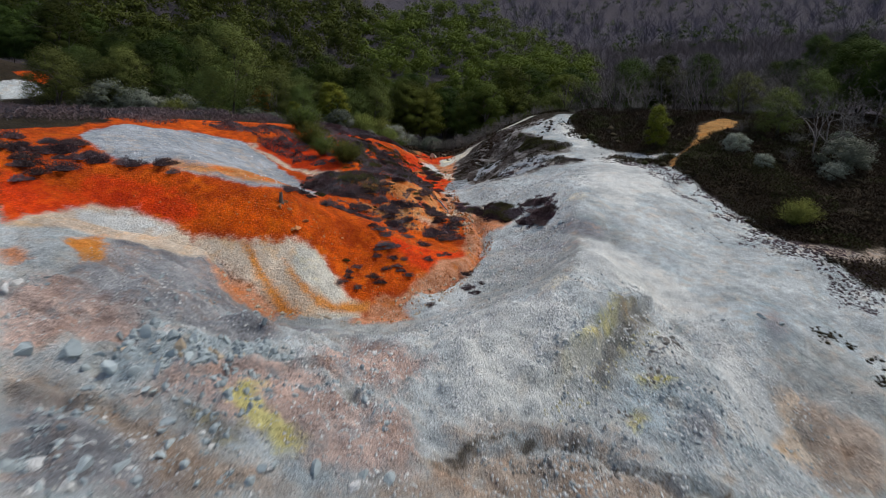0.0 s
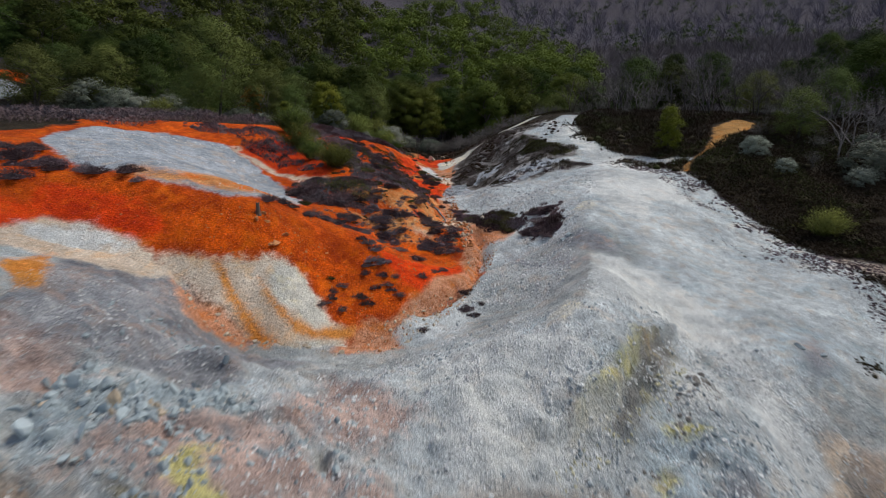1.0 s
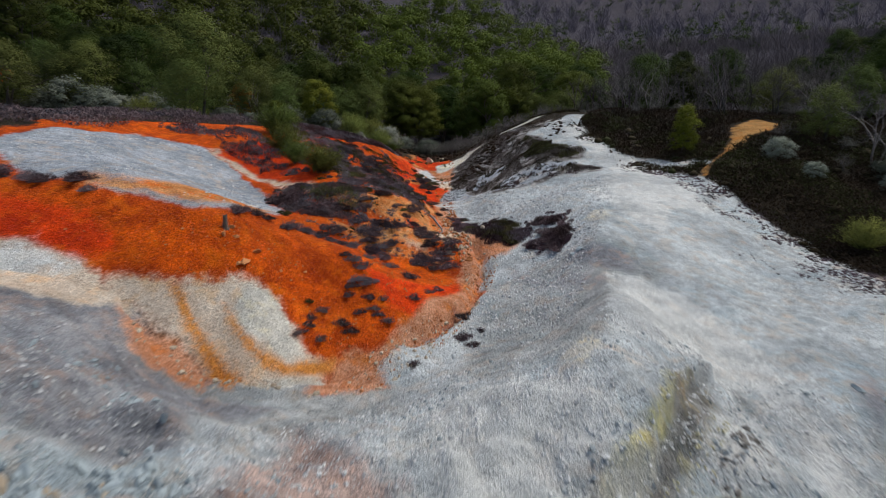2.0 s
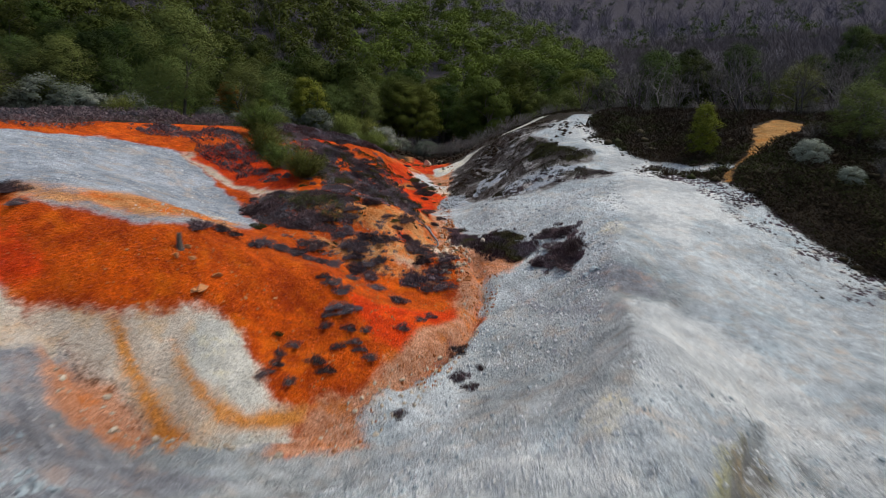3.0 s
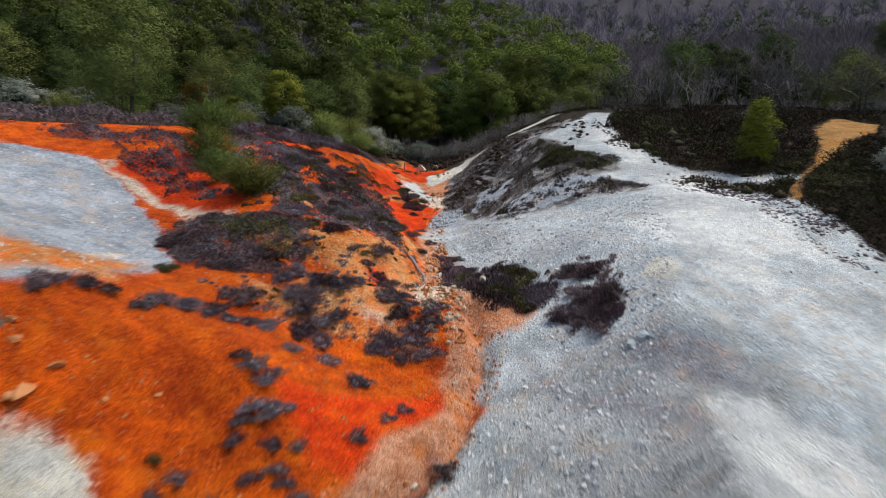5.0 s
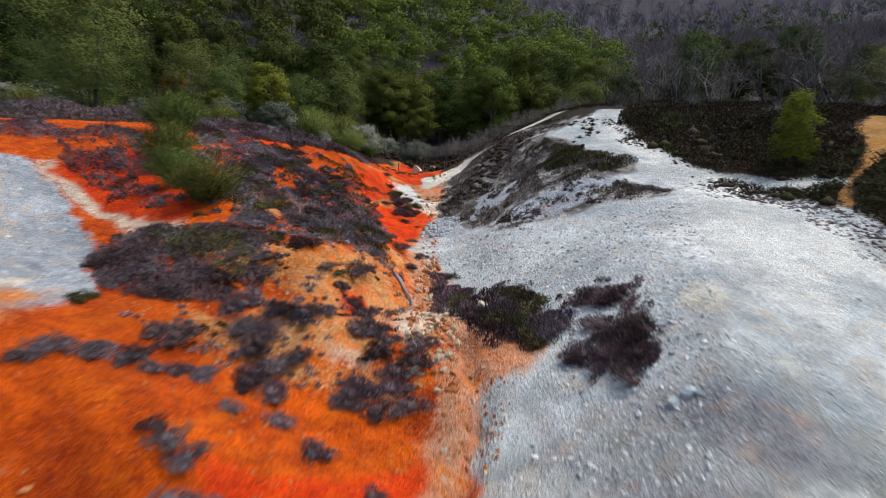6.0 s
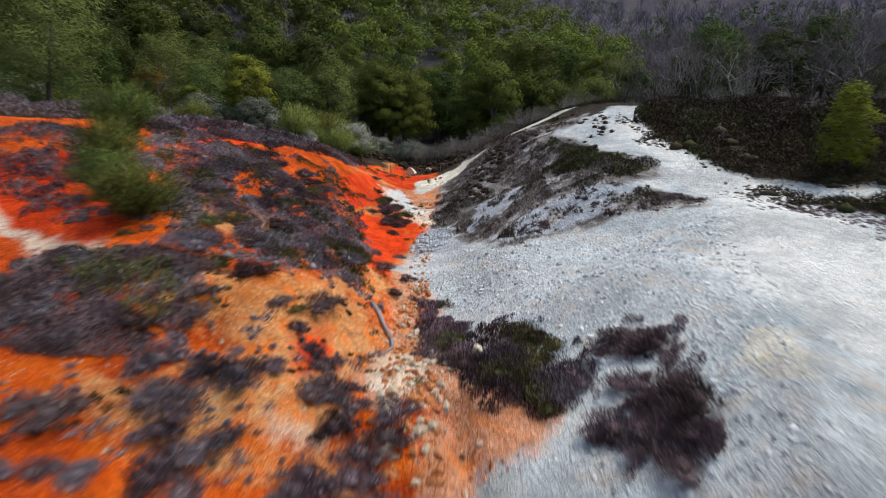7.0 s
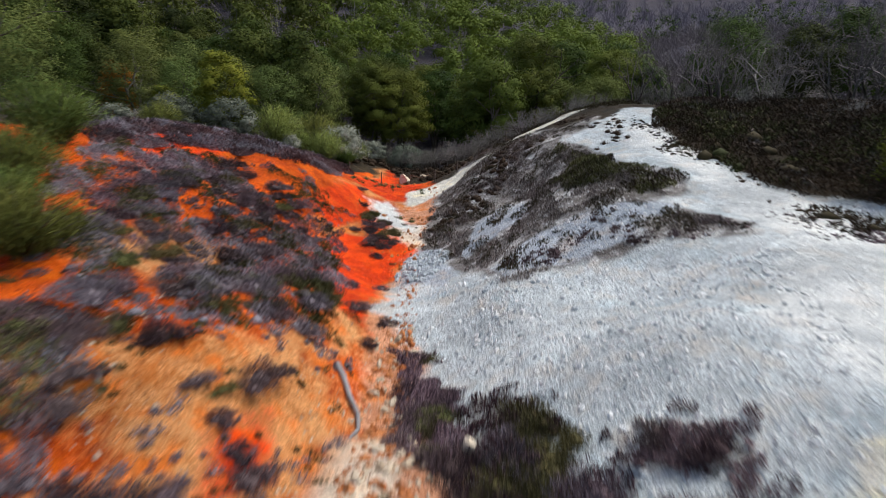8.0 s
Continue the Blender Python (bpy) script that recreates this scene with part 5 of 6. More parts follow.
UPPER_HEATH = [(20.5, 92), (18.7, 88.3), (16.5, 81.6), (16.0, 75.3), (17.4, 73.2), (18.0, 69.6), (18.8, 66.5), (18.4, 62.7), (20.6, 61.6), (30, 62), (52, 60), (60, 84), (28, 94)]
HEATH_GAPS = (OCHRE_PATH, PATH_CHIPS, HEATH_GAP)
mat_of("right_heath_cover", "dark brown heath covering the slope beside the white path", 61, HEATH, 95, 0.7, 0.30, -0.9, RIGHT_HEATH, 2.6, HEATH_GAPS)
mat_of("right_heath_tops", "dull green heath in drifts over the dark slope", 69, HEATH_GREEN, 80, 0.8, 0.27, 0.05, RIGHT_HEATH, 3.4, HEATH_GAPS)
mat_of("right_heath_twigs", "grey-brown leafless sprigs in the dark heath", 70, HEATH_GREY, 34, 0.8, 0.30, 0.3, UPPER_HEATH, 2.0, HEATH_GAPS)
cover("right_heath_lumps", "rounded dark brown heath clumps beside the white path", 90, HEATH, 1.25, 0.85, 0.62, 90, -0.35, RIGHT_HEATH, HEATH_GAPS, 3.0, 0.55)
cover("right_heath_green_lumps", "rounded olive heath clumps beside the white path", 91, HEATH_GREEN, 1.5, 0.8, 0.7, 90, 0.05, UPPER_HEATH, HEATH_GAPS, 4.0, 0.55)
cover("right_heath_grey_lumps", "leafless grey-brown clumps in the dark heath", 92, HEATH_GREY, 2.2, 0.7, 0.6, 90, 0.1, UPPER_HEATH, HEATH_GAPS, 3.0, 0.5)
mat_of("mound_heath_cover", "brown leafless heath on the dark mound", 62, HEATH_GREY, 260, 0.38, 0.17, 0.0, MOUND, 1.3, (MOUND_STREAK, MOUND_BAND, TRAIL))
mat_of("mound_dark_heath", "dark brown heath on the mound", 67, HEATH, 230, 0.42, 0.18, 0.28, MOUND, 0.9, (TRAIL,))
cover("mound_purple_heath", "purple-brown heather at the foot of the mound", 70, HEATHER_DARK, 0.42, 0.34, 0.28, 46, 0.02, [(9.5, 67.1), (11.1, 67.8), (11.8, 65.8), (13.8, 65.7), (15.2, 64.1), (14.4, 62.4), (12.6, 62.9), (10.9, 63.2), (9.5, 63.2), (8.8, 63.8), (6.6, 62.9), (5.3, 62.7), (5.1, 65.9), (7, 65.6), (8.4, 65.4)], (), 1.5, 0.38)
mat_of("mound_green_heath", "dark olive heath along the crest of the mound", 63, HEATHER_GREEN, 320, 0.6, 0.20, -0.35, [(10.5, 82.7), (12.4, 75.8), (12.2, 72.6), (14.6, 71.6), (15.2, 70.7), (14.8, 68.8), (11.9, 68.3), (11.2, 69.8), (9, 71.3), (9, 80.1)], 1.6)
mat_of("mound_crest_dark_heath", "dark brown heath among the olive crest of the mound", 74, HEATH, 200, 0.55, 0.20, -0.2, [(10.5, 82.7), (12.4, 75.8), (12.2, 72.6), (14.6, 71.6), (15.2, 70.7), (14.8, 68.8), (11.9, 68.3), (11.2, 69.8), (9, 71.3), (9, 80.1)], 1.2)
cover("mound_back_heath", "dark heath on the flank above the small trail", 71, HEATH, 0.45, 0.45, 0.38, 27, -0.7, [(1.6, 75.2), (2.9, 80.7), (5.6, 86.4), (8.6, 90.1), (10.1, 85.8), (6, 79.9), (3.2, 75.1)], (TRAIL,), 3.5, 0.62)
edge_tufts("field_edge_tufts", "small dark heather tufts scattered along the edge of the white field", 64, HEATHER_DARK, 0.19, 3.4, 0.125, [(20.4, 61.6), (21.6, 60.3), (22.5, 58.7), (23.0, 56.3), (23.6, 54.0), (25.4, 51.4), (25.6, 48.1), (25.6, 44.4), (26.5, 41.4), (26.8, 38.3)])
edge_tufts("field_edge_brown_tufts", "brown heather sprigs among the dark tufts at the edge of the white field", 87, HEATH_GREY, 0.30, 3.0, 0.11, [(18.8, 66.5), (18.6, 62.9), (20.6, 61.4), (22.5, 58.7), (23.6, 54.0), (25.4, 51.4), (25.6, 44.4), (26.8, 38.3)])
edge_tufts("path_bend_tufts", "sparse dark tufts where the heath meets the white path", 88, HEATH, 0.26, 1.3, 0.15, [(18.6, 88.3), (16.4, 81.6), (15.9, 75.3), (17.3, 73.2), (18.0, 69.6), (18.6, 66.5), (18.4, 63.0)])
cover("path_edge_tufts", "small heather tufts beside the white path", 65, HEATH, 0.5, 0.2, 0.14, 14, -0.1, [(17.1, 76.7), (18.6, 70.7), (19.9, 64.8), (18, 63.6), (16.9, 69.4), (16, 75.4)], (), 1.3, 0.7)
cover("trail_top_tufts", "small heather tufts beside the head of the path", 72, HEATH, 0.42, 0.30, 0.2, 20, -0.05, [(9.6, 87), (10.8, 80), (12.6, 76.5), (14.6, 78), (15.4, 83.5), (15.6, 88), (12, 90.5)], (), 1.3, 0.7)
mat_of("mound_rear_heath", "dark heath behind the crest of the mound", 75, HEATH, 90, 0.5, 0.26, -0.6, [(3.2, 86.4), (5.2, 88.6), (8.4, 91.6), (13, 95), (19, 97.5), (20, 93), (16, 90.5), (12, 90.5), (8, 88.4), (5, 86.2)], 2.0, (TRAIL,))
TERRACE = [(-60, 80), (-50, 58), (-34, 47), (-29.5, 49.6), (-27.1, 54.5), (-26, 63.6), (-20.5, 69), (-17.2, 79.3), (-24.3, 77.5), (-40, 81)]
mat_of("terrace_heath", "purple-brown heath along the terrace below the wood", 66, HEATHER_DARK, 42, 0.8, 0.34, -0.4, TERRACE, 2.4)
mat_of("terrace_grey_heath", "grey heath along the terrace below the wood", 73, HEATHER_GREY, 34, 0.8, 0.32, 0.1, TERRACE, 2.4)
cover("spur_green_heath", "green heath on the bank above the gully", 76, HEATHER_GREEN, 0.65, 0.55, 0.42, 130, -0.2, [(-7.9, 71.3), (-4.8, 76.6), (-3.6, 72), (-1.6, 63.2), (-1.4, 59.3), (-2.3, 58.8), (-3.2, 62.5), (-5.5, 66.9)], (), 3.5, 0.38)
cover("bank_heath", "grey heath hanging over the gully bank", 77, HEATHER_GREY, 0.62, 0.5, 0.4, 130, -0.1, [(-7.6, 55.1), (-6.3, 61.3), (-2.5, 60.2), (-1.1, 58.6), (-1.6, 56), (-3.3, 54.6), (-5.6, 54.3), (-7.3, 54.7)], (), 3.5, 0.38)
cover("spur_grey_heath", "purple-grey heather thick over the top of the spur", 93, HEATHER_DULL, 0.75, 0.55, 0.42, 110, 0.02, [(-12, 56), (-11, 66), (-9, 76), (-5, 73), (-2.6, 64), (-3.6, 57), (-8, 55)], (), 3.0, 0.38)
cover("gully_brush", "brown brush on the far side of the gully below the rope fence", 68, HEATH, 0.6, 0.6, 0.6, 27, -0.9, [(-9, 99), (-4.5, 103), (1.5, 94), (4.5, 93), (9, 95.5), (13, 97), (16, 98.5), (15, 108), (2, 118), (-9, 108)], (TRAIL,), 3.5, 0.62)
SPUR_FACE = [(-7.1, 50.7), (-6.1, 55.2), (-2.7, 56.9), (-0.1, 58.9), (0.4, 51.2), (-0.2, 48), (-3, 46.3), (-6, 45.5), (-8.9, 47.3)]
cover("spur_tufts", "small purple-brown heather tufts on the sandy spur", 78, HEATHER_DULL, 0.50, 0.24, 0.17, 60, 0.12, SPUR_FACE, (), 1.5, 0.38)
cover("spur_green_tufts", "small green heather tufts on the sandy spur", 79, HEATHER_GREEN, 0.50, 0.22, 0.17, 60, 0.25, SPUR_FACE, (), 1.5, 0.38)
cover("gully_grass", "dry grey-green tufts along the gully head", 80, HEATHER_GREEN, 0.8, 0.3, 0.22, 33, 0.5, [(-4.4, 74), (-5, 90), (0, 95), (2.5, 86), (1.5, 73.6)], (), 2.0, 0.6)
cover("field_tufts", "sparse small heather tufts over the white field", 83, HEATH, 0.55, 0.13, 0.07, 18, 0.55, [(17.1, 61.8), (20.7, 55.3), (23, 49.3), (24.4, 40.5), (22.9, 40.4), (19.2, 47), (15.9, 53.9), (15.9, 60.5)], (), 1.6, 0.7)
cover("flank_tufts", "dark heather tufts on the grey flank", 84, HEATH, 0.26, 0.17, 0.12, 22, 0.0, [(20.6, 32.4), (22.5, 33.4), (24.5, 31.4), (23.4, 28.4), (21.9, 26.6), (20.6, 28.6), (20.2, 30)], (), 1.2, 0.75)
cover("small_trail_tufts", "small brown heather tufts along the small trail", 86, HEATH, 0.6, 0.2, 0.12, 20, 0.25, [(0.2, 84.7), (3, 84.1), (5.6, 87), (8.2, 90.2), (11, 91.6), (11, 92.2), (7.6, 90.4), (4.8, 87.6), (3, 85.6)], (), 1.2, 0.6)


# ---- trees ----
OAKS = [make_tree(101 + k, 8.2 + 0.8 * k, 7.0 + 0.6 * (k % 3), LEAF_OAK, 0.11, 44, 420, "tree", 0.42, 0.22, 1.3) for k in range(4)]
BACKS = [make_tree(111 + k, 9.6 + 0.9 * k, 7.6, LEAF_OAK, 0.17, 38, 220, "tree", 0.42, 0.2, 1.3) for k in range(3)]
FRESH = [make_tree(131 + k, 9.2 + 1.0 * k, 7.2, LEAF_MID, 0.12, 42, 400, "tree", 0.42, 0.2, 1.3) for k in range(3)]
LIGHTS = [make_tree(121 + k, 6.4 + k, 6.6, LEAF_LIGHT, 0.105, 44, 340, "tree", 0.24, 0.12, 1.5) for k in range(3)]
BARES = [make_bare_tree(141 + k, 8.0 + k, 2, 5) for k in range(4)]
THICKETS = [make_bare_tree(161 + k, 3.4, 8, 4, name="bare_shrub", material=TWIG_PALE) for k in range(3)]
SILVERS = [make_tree(171 + k, 2.7, 4.2, LEAF_SILVER, 0.10, 34, 150, "silver_shrub", 0.4, 0.05, 1.35) for k in range(2)]
SHRUBS = [make_broom(181 + k, 2.5 + 0.25 * k, 4.4 + 0.3 * k, LEAF_SHRUB) for k in range(3)]
RUSTS = [make_tree(191, 6.5, 4.2, LEAF_RUST, 0.12, 22, 200, "tree", 0.45, 0.1)]
GOLDS = [make_tree(195, 6.6, 4.8, LEAF_GOLD, 0.12, 34, 240, "tree", 0.4, 0.12)]
for obs, label, cat, group in (
        (OAKS, "dense dark evergreen oak at the edge of the wood", "tree", "evergreen trees of the wood"),
        (BACKS, "dark evergreen oak deep in the wood", "tree", "evergreen trees of the wood"),
        (FRESH, "full green leafy tree at the end of the wood", "tree", "green trees of the wood"),
        (LIGHTS, "light green leafy tree on the lower slope", "tree", "light green trees of the wood"),
        (BARES, "leafless grey tree with forking branches", "tree", "bare trees of the wood"),
        (THICKETS, "leafless grey shrub in the valley thicket", "shrub", "bare shrubs of the thicket"),
        (SILVERS, "rounded silver-grey shrub covered in pale foliage", "shrub", "silver shrubs"),
        (SHRUBS, "bushy green shrub with fine foliage", "shrub", "green shrubs"),
        (RUSTS, "small tree with rusty yellow autumn leaves", "tree", "autumn trees"),
        (GOLDS, "yellow-green tree turning golden at the edge of the wood", "tree", "autumn trees")):
    for ob in obs:
        tagged(ob, label, cat, group)


def plant(kinds, rng, x, y, size=1.0):
    src = kinds[int(rng.integers(0, len(kinds)))]
    size = float(size * rng.uniform(0.75, 1.2))
    if src.name not in used:
        used.add(src.name)
        return stand(src, float(x), float(y), size, float(rng.uniform(0, 360)))
    return another(src, float(x), float(y), size, float(rng.uniform(0, 360)))


rng = np.random.default_rng(7)
# trees that stand out one by one
plant(LIGHTS, rng, -27.5, 79.5, 1.25)
plant(LIGHTS, rng, -31.5, 86.0, 1.2)
plant(SHRUBS, rng, -9.1, 56.2, 1.15)
plant(SHRUBS, rng, -11.6, 58.9, 0.6)
plant(SHRUBS, rng, -13.5, 62.4, 0.95)
plant(SHRUBS, rng, -15.6, 68.1, 1.2)
for x, y in ((-47, 87), (-44, 88.5), (-41, 88), (-50, 85), (-38, 90), (-45.5, 91), (-35.5, 89), (-25.5, 91), (-28.5, 91.5), (-13.2, 100), (-2.2, 107)):
    plant(SILVERS, rng, x, y, 1.35 if x < -34 else 0.9)
for x, y in ((29.4, 61.2), (30.6, 57.8), (41.3, 62.8), (39.4, 57.9), (36, 55.5)):
    plant(SILVERS, rng, x, y, 0.62)
for x, y in ((-10.6, 100.5), (-9.3, 104.5), (-12.5, 92.5), (-8, 100), (-16, 95), (-19.8, 89.1), (-6, 107), (-17.5, 92), (29.2, 48.8), (38, 57)):
    plant(SHRUBS if rng.uniform() < 0.5 else (SILVERS if rng.uniform() < 0.6 else THICKETS), rng, x, y, float(rng.uniform(0.8, 1.25)))
for x, y, s in ((-29, 98.2, 0.9), (-34.5, 97, 0.6)):
    plant(RUSTS, rng, x, y, s)
for x, y, s in ((-16.6, 92, 1.0), (-23, 95, 0.8)):
    plant(GOLDS, rng, x, y, s)
# understorey at the foot of the wood
for x, y in zip(*strewn(rng, [(-40, 88), (-30, 93), (-20, 96), (-12, 102), (-5, 106), (-3, 101), (-8, 95), (-14, 88), (-22, 85), (-33, 82)], 3.4)):
    pick = rng.uniform()
    plant(SILVERS if pick < 0.15 else (THICKETS if pick < 0.62 else SHRUBS), rng, x, y, float(rng.uniform(0.55, 0.95)))
for x, y in ((-15.5, 102), (-12, 106.5), (-22.5, 97), (-35, 93.5), (-40.5, 92), (-50, 91), (-52.5, 93), (-26.5, 97.5), (-46, 90), (-20, 103), (-53, 84.5), (-51, 81.5)):
    plant(LIGHTS, rng, x, y, 1.05)

TREE_YELLOW = make_tree(201, 5.0, 2.5, LEAF_YELLOW, 0.075, 64, 130, "young_tree", 0.4, 0.1, 1.5)
tagged(stand(TREE_YELLOW, 23.5, 66.8, 1.0), "slender yellow-green young tree standing alone in the heath", "tree")
plant(LIGHTS, rng, 35.4, 64.6, 0.72)
for x, y, s in ((41, 84, 1.1), (47, 78, 1.2), (52, 68, 1.1), (56, 76, 1.2), (42, 90, 0.95)):
    plant(LIGHTS if y > 77 else FRESH, rng, x, y, 0.68 * s)
for x, y in ((32, 74), (40, 75), (37.5, 79), (45, 82), (44, 66.5), (50, 73), (31, 84), (35, 86), (25, 92), (29, 90), (22.5, 95), (40.5, 60.5), (55, 64), (36.2, 58.9), (43, 70), (47, 64), (39, 68), (33.5, 81), (27, 88), (42, 78)):
    if edge_distance(x, y, OCHRE_PATH) < -2.5:
        plant(BARES, rng, x, y, 0.75)
for x, y in ((31, 69), (34, 70.5), (38, 66), (42, 60), (45, 58), (36, 62.5), (33.8, 59.0), (28.5, 79), (24.5, 86), (40, 64), (31.5, 64.8)):
    if edge_distance(x, y, OCHRE_PATH) < -2:
        plant(THICKETS, rng, x, y, 0.8)

# a ragged row of bare trees and shrubs where the heath meets the valley
for x, y in zip(np.linspace(19, 58, 46), np.interp(np.linspace(19, 58, 46), (19, 26, 31, 36, 46, 58), (95, 92, 87, 82, 76, 70))):
    plant(THICKETS if rng.uniform() < 0.7 else BARES, rng, x + rng.normal() * 0.8, y + rng.normal() * 2.2, float(rng.uniform(0.6, 1.0)))

WOOD_LEFT = [(-120, 96), (-75, 99), (-60, 94), (-44, 92), (-33, 97), (-22, 100), (-14, 106), (-6, 112), (4, 112), (14, 109), (25, 111), (31, 120), (36, 140), (36, 175), (-120, 175)]
WOOD_RIGHT = [(22, 99), (28.7, 85.6), (42, 86), (62, 70), (90, 90), (95, 150), (60, 165), (38, 128), (31, 110)]
THICKET = [(-7, 107), (-2, 104), (4, 99), (10, 98.5), (17, 99), (24, 104), (26, 109), (14, 107.5), (4, 110.5), (-4, 111)]
for x, y in zip(*strewn(rng, WOOD_LEFT, 5.9)):
    if y < 138:
        pick = rng.uniform()
        wood = BARES if pick < 0.06 + 0.30 * (x < -20) * (y > 120) else (((OAKS if y < 108 else BACKS) if x < -14 else FRESH) if pick < 0.86 else LIGHTS)
        plant(wood, rng, x, y, 1.0 + 0.15 * (x > -5))
for x, y in zip(*strewn(rng, WOOD_RIGHT, 5.0)):
    plant(BARES if rng.uniform() < 0.9 else OAKS, rng, x, y, 1.0)
for x, y in zip(*strewn(rng, THICKET, 2.0)):
    plant(THICKETS, rng, x, y, 1.1)


def far_wood(name, label, seed, material, bark, pts, spacing, height, leafy, keep_out=None):
    """Distant woods as one mesh: small crowns of leaves or of bare twigs."""
    rng = np.random.default_rng(seed)
    x, y = strewn(rng, pts, spacing)
    z = ground_z(x, y)
    pieces, norms = [], []
    for px, py, pz in zip(x, y, z):
        h = height * rng.uniform(0.7, 1.25)
        if leafy:
            n = 8
            az, up = rng.uniform(0, 6.28, n), rng.uniform(0.3, 0.95, n)
            r = 0.3 * h * np.sqrt(np.clip(1 - (2 * up - 1.1) ** 2, 0.05, 1)) * rng.uniform(0.4, 1, n)
            balls = np.c_[px + np.cos(az) * r, py + np.sin(az) * r, pz + up * h, h * rng.uniform(0.11, 0.20, n)]
            v, f, n = leaves(rng, balls, leafy, (0.036 if leafy < 60 else 0.027) * h, 0.5, (px, py, pz + 0.4 * h))
            pieces.append((v, f))
            norms.append(n)
        else:
            n = 44
            root = np.c_[px + rng.normal(size=n) * 0.05 * h, py + rng.normal(size=n) * 0.05 * h, pz + h * rng.uniform(0, 0.45, n)]
            tip = root + np.c_[rng.normal(size=n) * 0.22 * h, rng.normal(size=n) * 0.22 * h, h * rng.uniform(0.16, 0.5, n)]
            side = np.cross(tip - root, unit(rng, n))
            side *= 0.0046 * h * rng.uniform(0.6, 1.4, (n, 1)) / (np.linalg.norm(side, axis=1, keepdims=True) + 1e-9)
            v = np.stack([root - side, root + side, tip + side * 0.3, tip - side * 0.3], 1).reshape(-1, 3)
            q = np.arange(len(v)).reshape(-1, 4)
            pieces.append((v, np.concatenate([q[:, :3], q[:, [0, 2, 3]]])))
    v, f = gather(pieces)
    ob = mesh_object(name, v, f, material, None, True, np.concatenate(norms) if norms else None)
    return tagged(ob, label, "wood", kind="stuff")


far_wood("hillside_wood", "dense evergreen wood over the hillside", 301, LEAF_OAK, BARK, [(-190, 138), (-20, 138), (-20, 206), (-40, 240), (-240, 290)], 6.4, 10.5, 56)
far_wood("hillside_green_wood", "full green wood at the end of the hillside", 306, LEAF_MID, BARK, [(-20, 137), (34, 137), (40, 165), (47, 192), (34, 204), (0, 208), (-20, 206)], 5.2, 10.0, 90)
far_wood("hillside_bare_wood", "bare grey trees among the evergreens of the hillside", 302, TWIG, BARK, [(-190, 135), (-10, 135), (0, 190), (-60, 300), (-240, 300)], 9.5, 10.5, 0)
far_wood("valley_bare_wood", "bare brown trees filling the valley", 303, TWIG_FAR, BARK, [(22, 112), (40, 110), (95, 90), (150, 110), (260, 330), (20, 330), (30, 215), (50, 195), (34, 160)], 5.2, 9.0, 0)
# the mountain woods carry their aerial haze in the twig colour
far_wood("mountain_wood", "winter woods over the far mountain, coloured violet-brown with distance haze", 304, TWIG_HAZED, BARK, [(-300, 330), (420, 330), (620, 700), (-520, 700)], 13.0, 15.0, 0)
far_wood("mountain_evergreens", "scattered dark evergreens on the far mountain", 305, LEAF_OAK, BARK, [(60, 240), (220, 200), (420, 420), (120, 560), (40, 420)], 26.0, 11.0, 20)


# ---- stones ----
TINY = np.array([(1, 0, 0), (0, 1, 0), (-1, 0, 0), (0, -1, 0), (0, 0, 1), (0, 0, -1)], float)
TINY_F = np.array([(0, 1, 4), (1, 2, 4), (2, 3, 4), (3, 0, 4), (1, 0, 5), (2, 1, 5), (3, 2, 5), (0, 3, 5)])


def stone(rng, size, coarse=False):
    """A worn, angular stone: a ball cut by a few planes."""
    if coarse and size < 0.09:
        return TINY * rng.uniform(0.6, 1.3, (6, 1)) * rng.uniform(0.7, 1.4, 3) * size, TINY_F
    v = (SMALL if coarse else BALL).copy()
    for k in range(5 if coarse else 11):
        n = unit(rng, 1)[0]
        d = v @ n - rng.uniform(0.25, 0.62)
        v -= np.outer(np.clip(d, 0, None), n)
    v *= rng.uniform(0.75, 1.6, 3) * size
    return v, (SMALL_F if coarse else BALL_F)


def boulder(name, label, material, x, y, size, seed, sink=0.42, flat=1.0):
    rng = np.random.default_rng(seed)
    v, f = stone(rng, size)
    v[:, 2] *= flat
    ob = mesh_object(name, v, f, material, None, False)
    z = float(ground_z(x, y))
    ob.matrix_basis = pose(x, y, z + size * flat * (1 - 2 * sink) * 0.3, 0, 0, float(rng.uniform(0, 360)))
    return tagged(ob, label, "rock", "loose rocks")


ROCK_FLANK = rock_material("dark_stony_rock", (0.13, 0.115, 0.10), (0.42, 0.39, 0.35))
k = 0
for x, y, s in ((-15.4, 20.5, 0.5), (-13.8, 20.8, 0.4), (-13.1, 21.4, 0.3), (-12.2, 20.6, 0.45), (-13.1, 20.5, 0.3), (-11.5, 22, 0.4), (-10.7, 22.2, 0.3), (-9.7, 22.1, 0.35), (-10.2, 21.4, 0.35), (-9.4, 20.7, 0.3), (-8.6, 22.7, 0.35), (-9, 25.1, 0.22), (-8.6, 21.3, 0.25), (-9.1, 17.9, 0.45), (-10.4, 19.5, 0.2), (-8.2, 26.1, 0.2), (-11.3, 16.1, 0.3), (-10.2, 15.4, 0.35), (-9.6, 15.9, 0.3), (-3.9, 16.6, 0.3), (-4.5, 16.1, 0.25), (-2.6, 17.1, 0.28), (-1.7, 17.3, 0.3), (-8.2, 25.1, 0.25), (-7.7, 22.4, 0.22), (-11, 20, 0.28), (-10.3, 20.3, 0.25)):
    boulder("boulder", "blue-grey angular boulder lying on the pinkish slope", ROCK_BLUE, x, y, s, 700 + k)
    k += 1
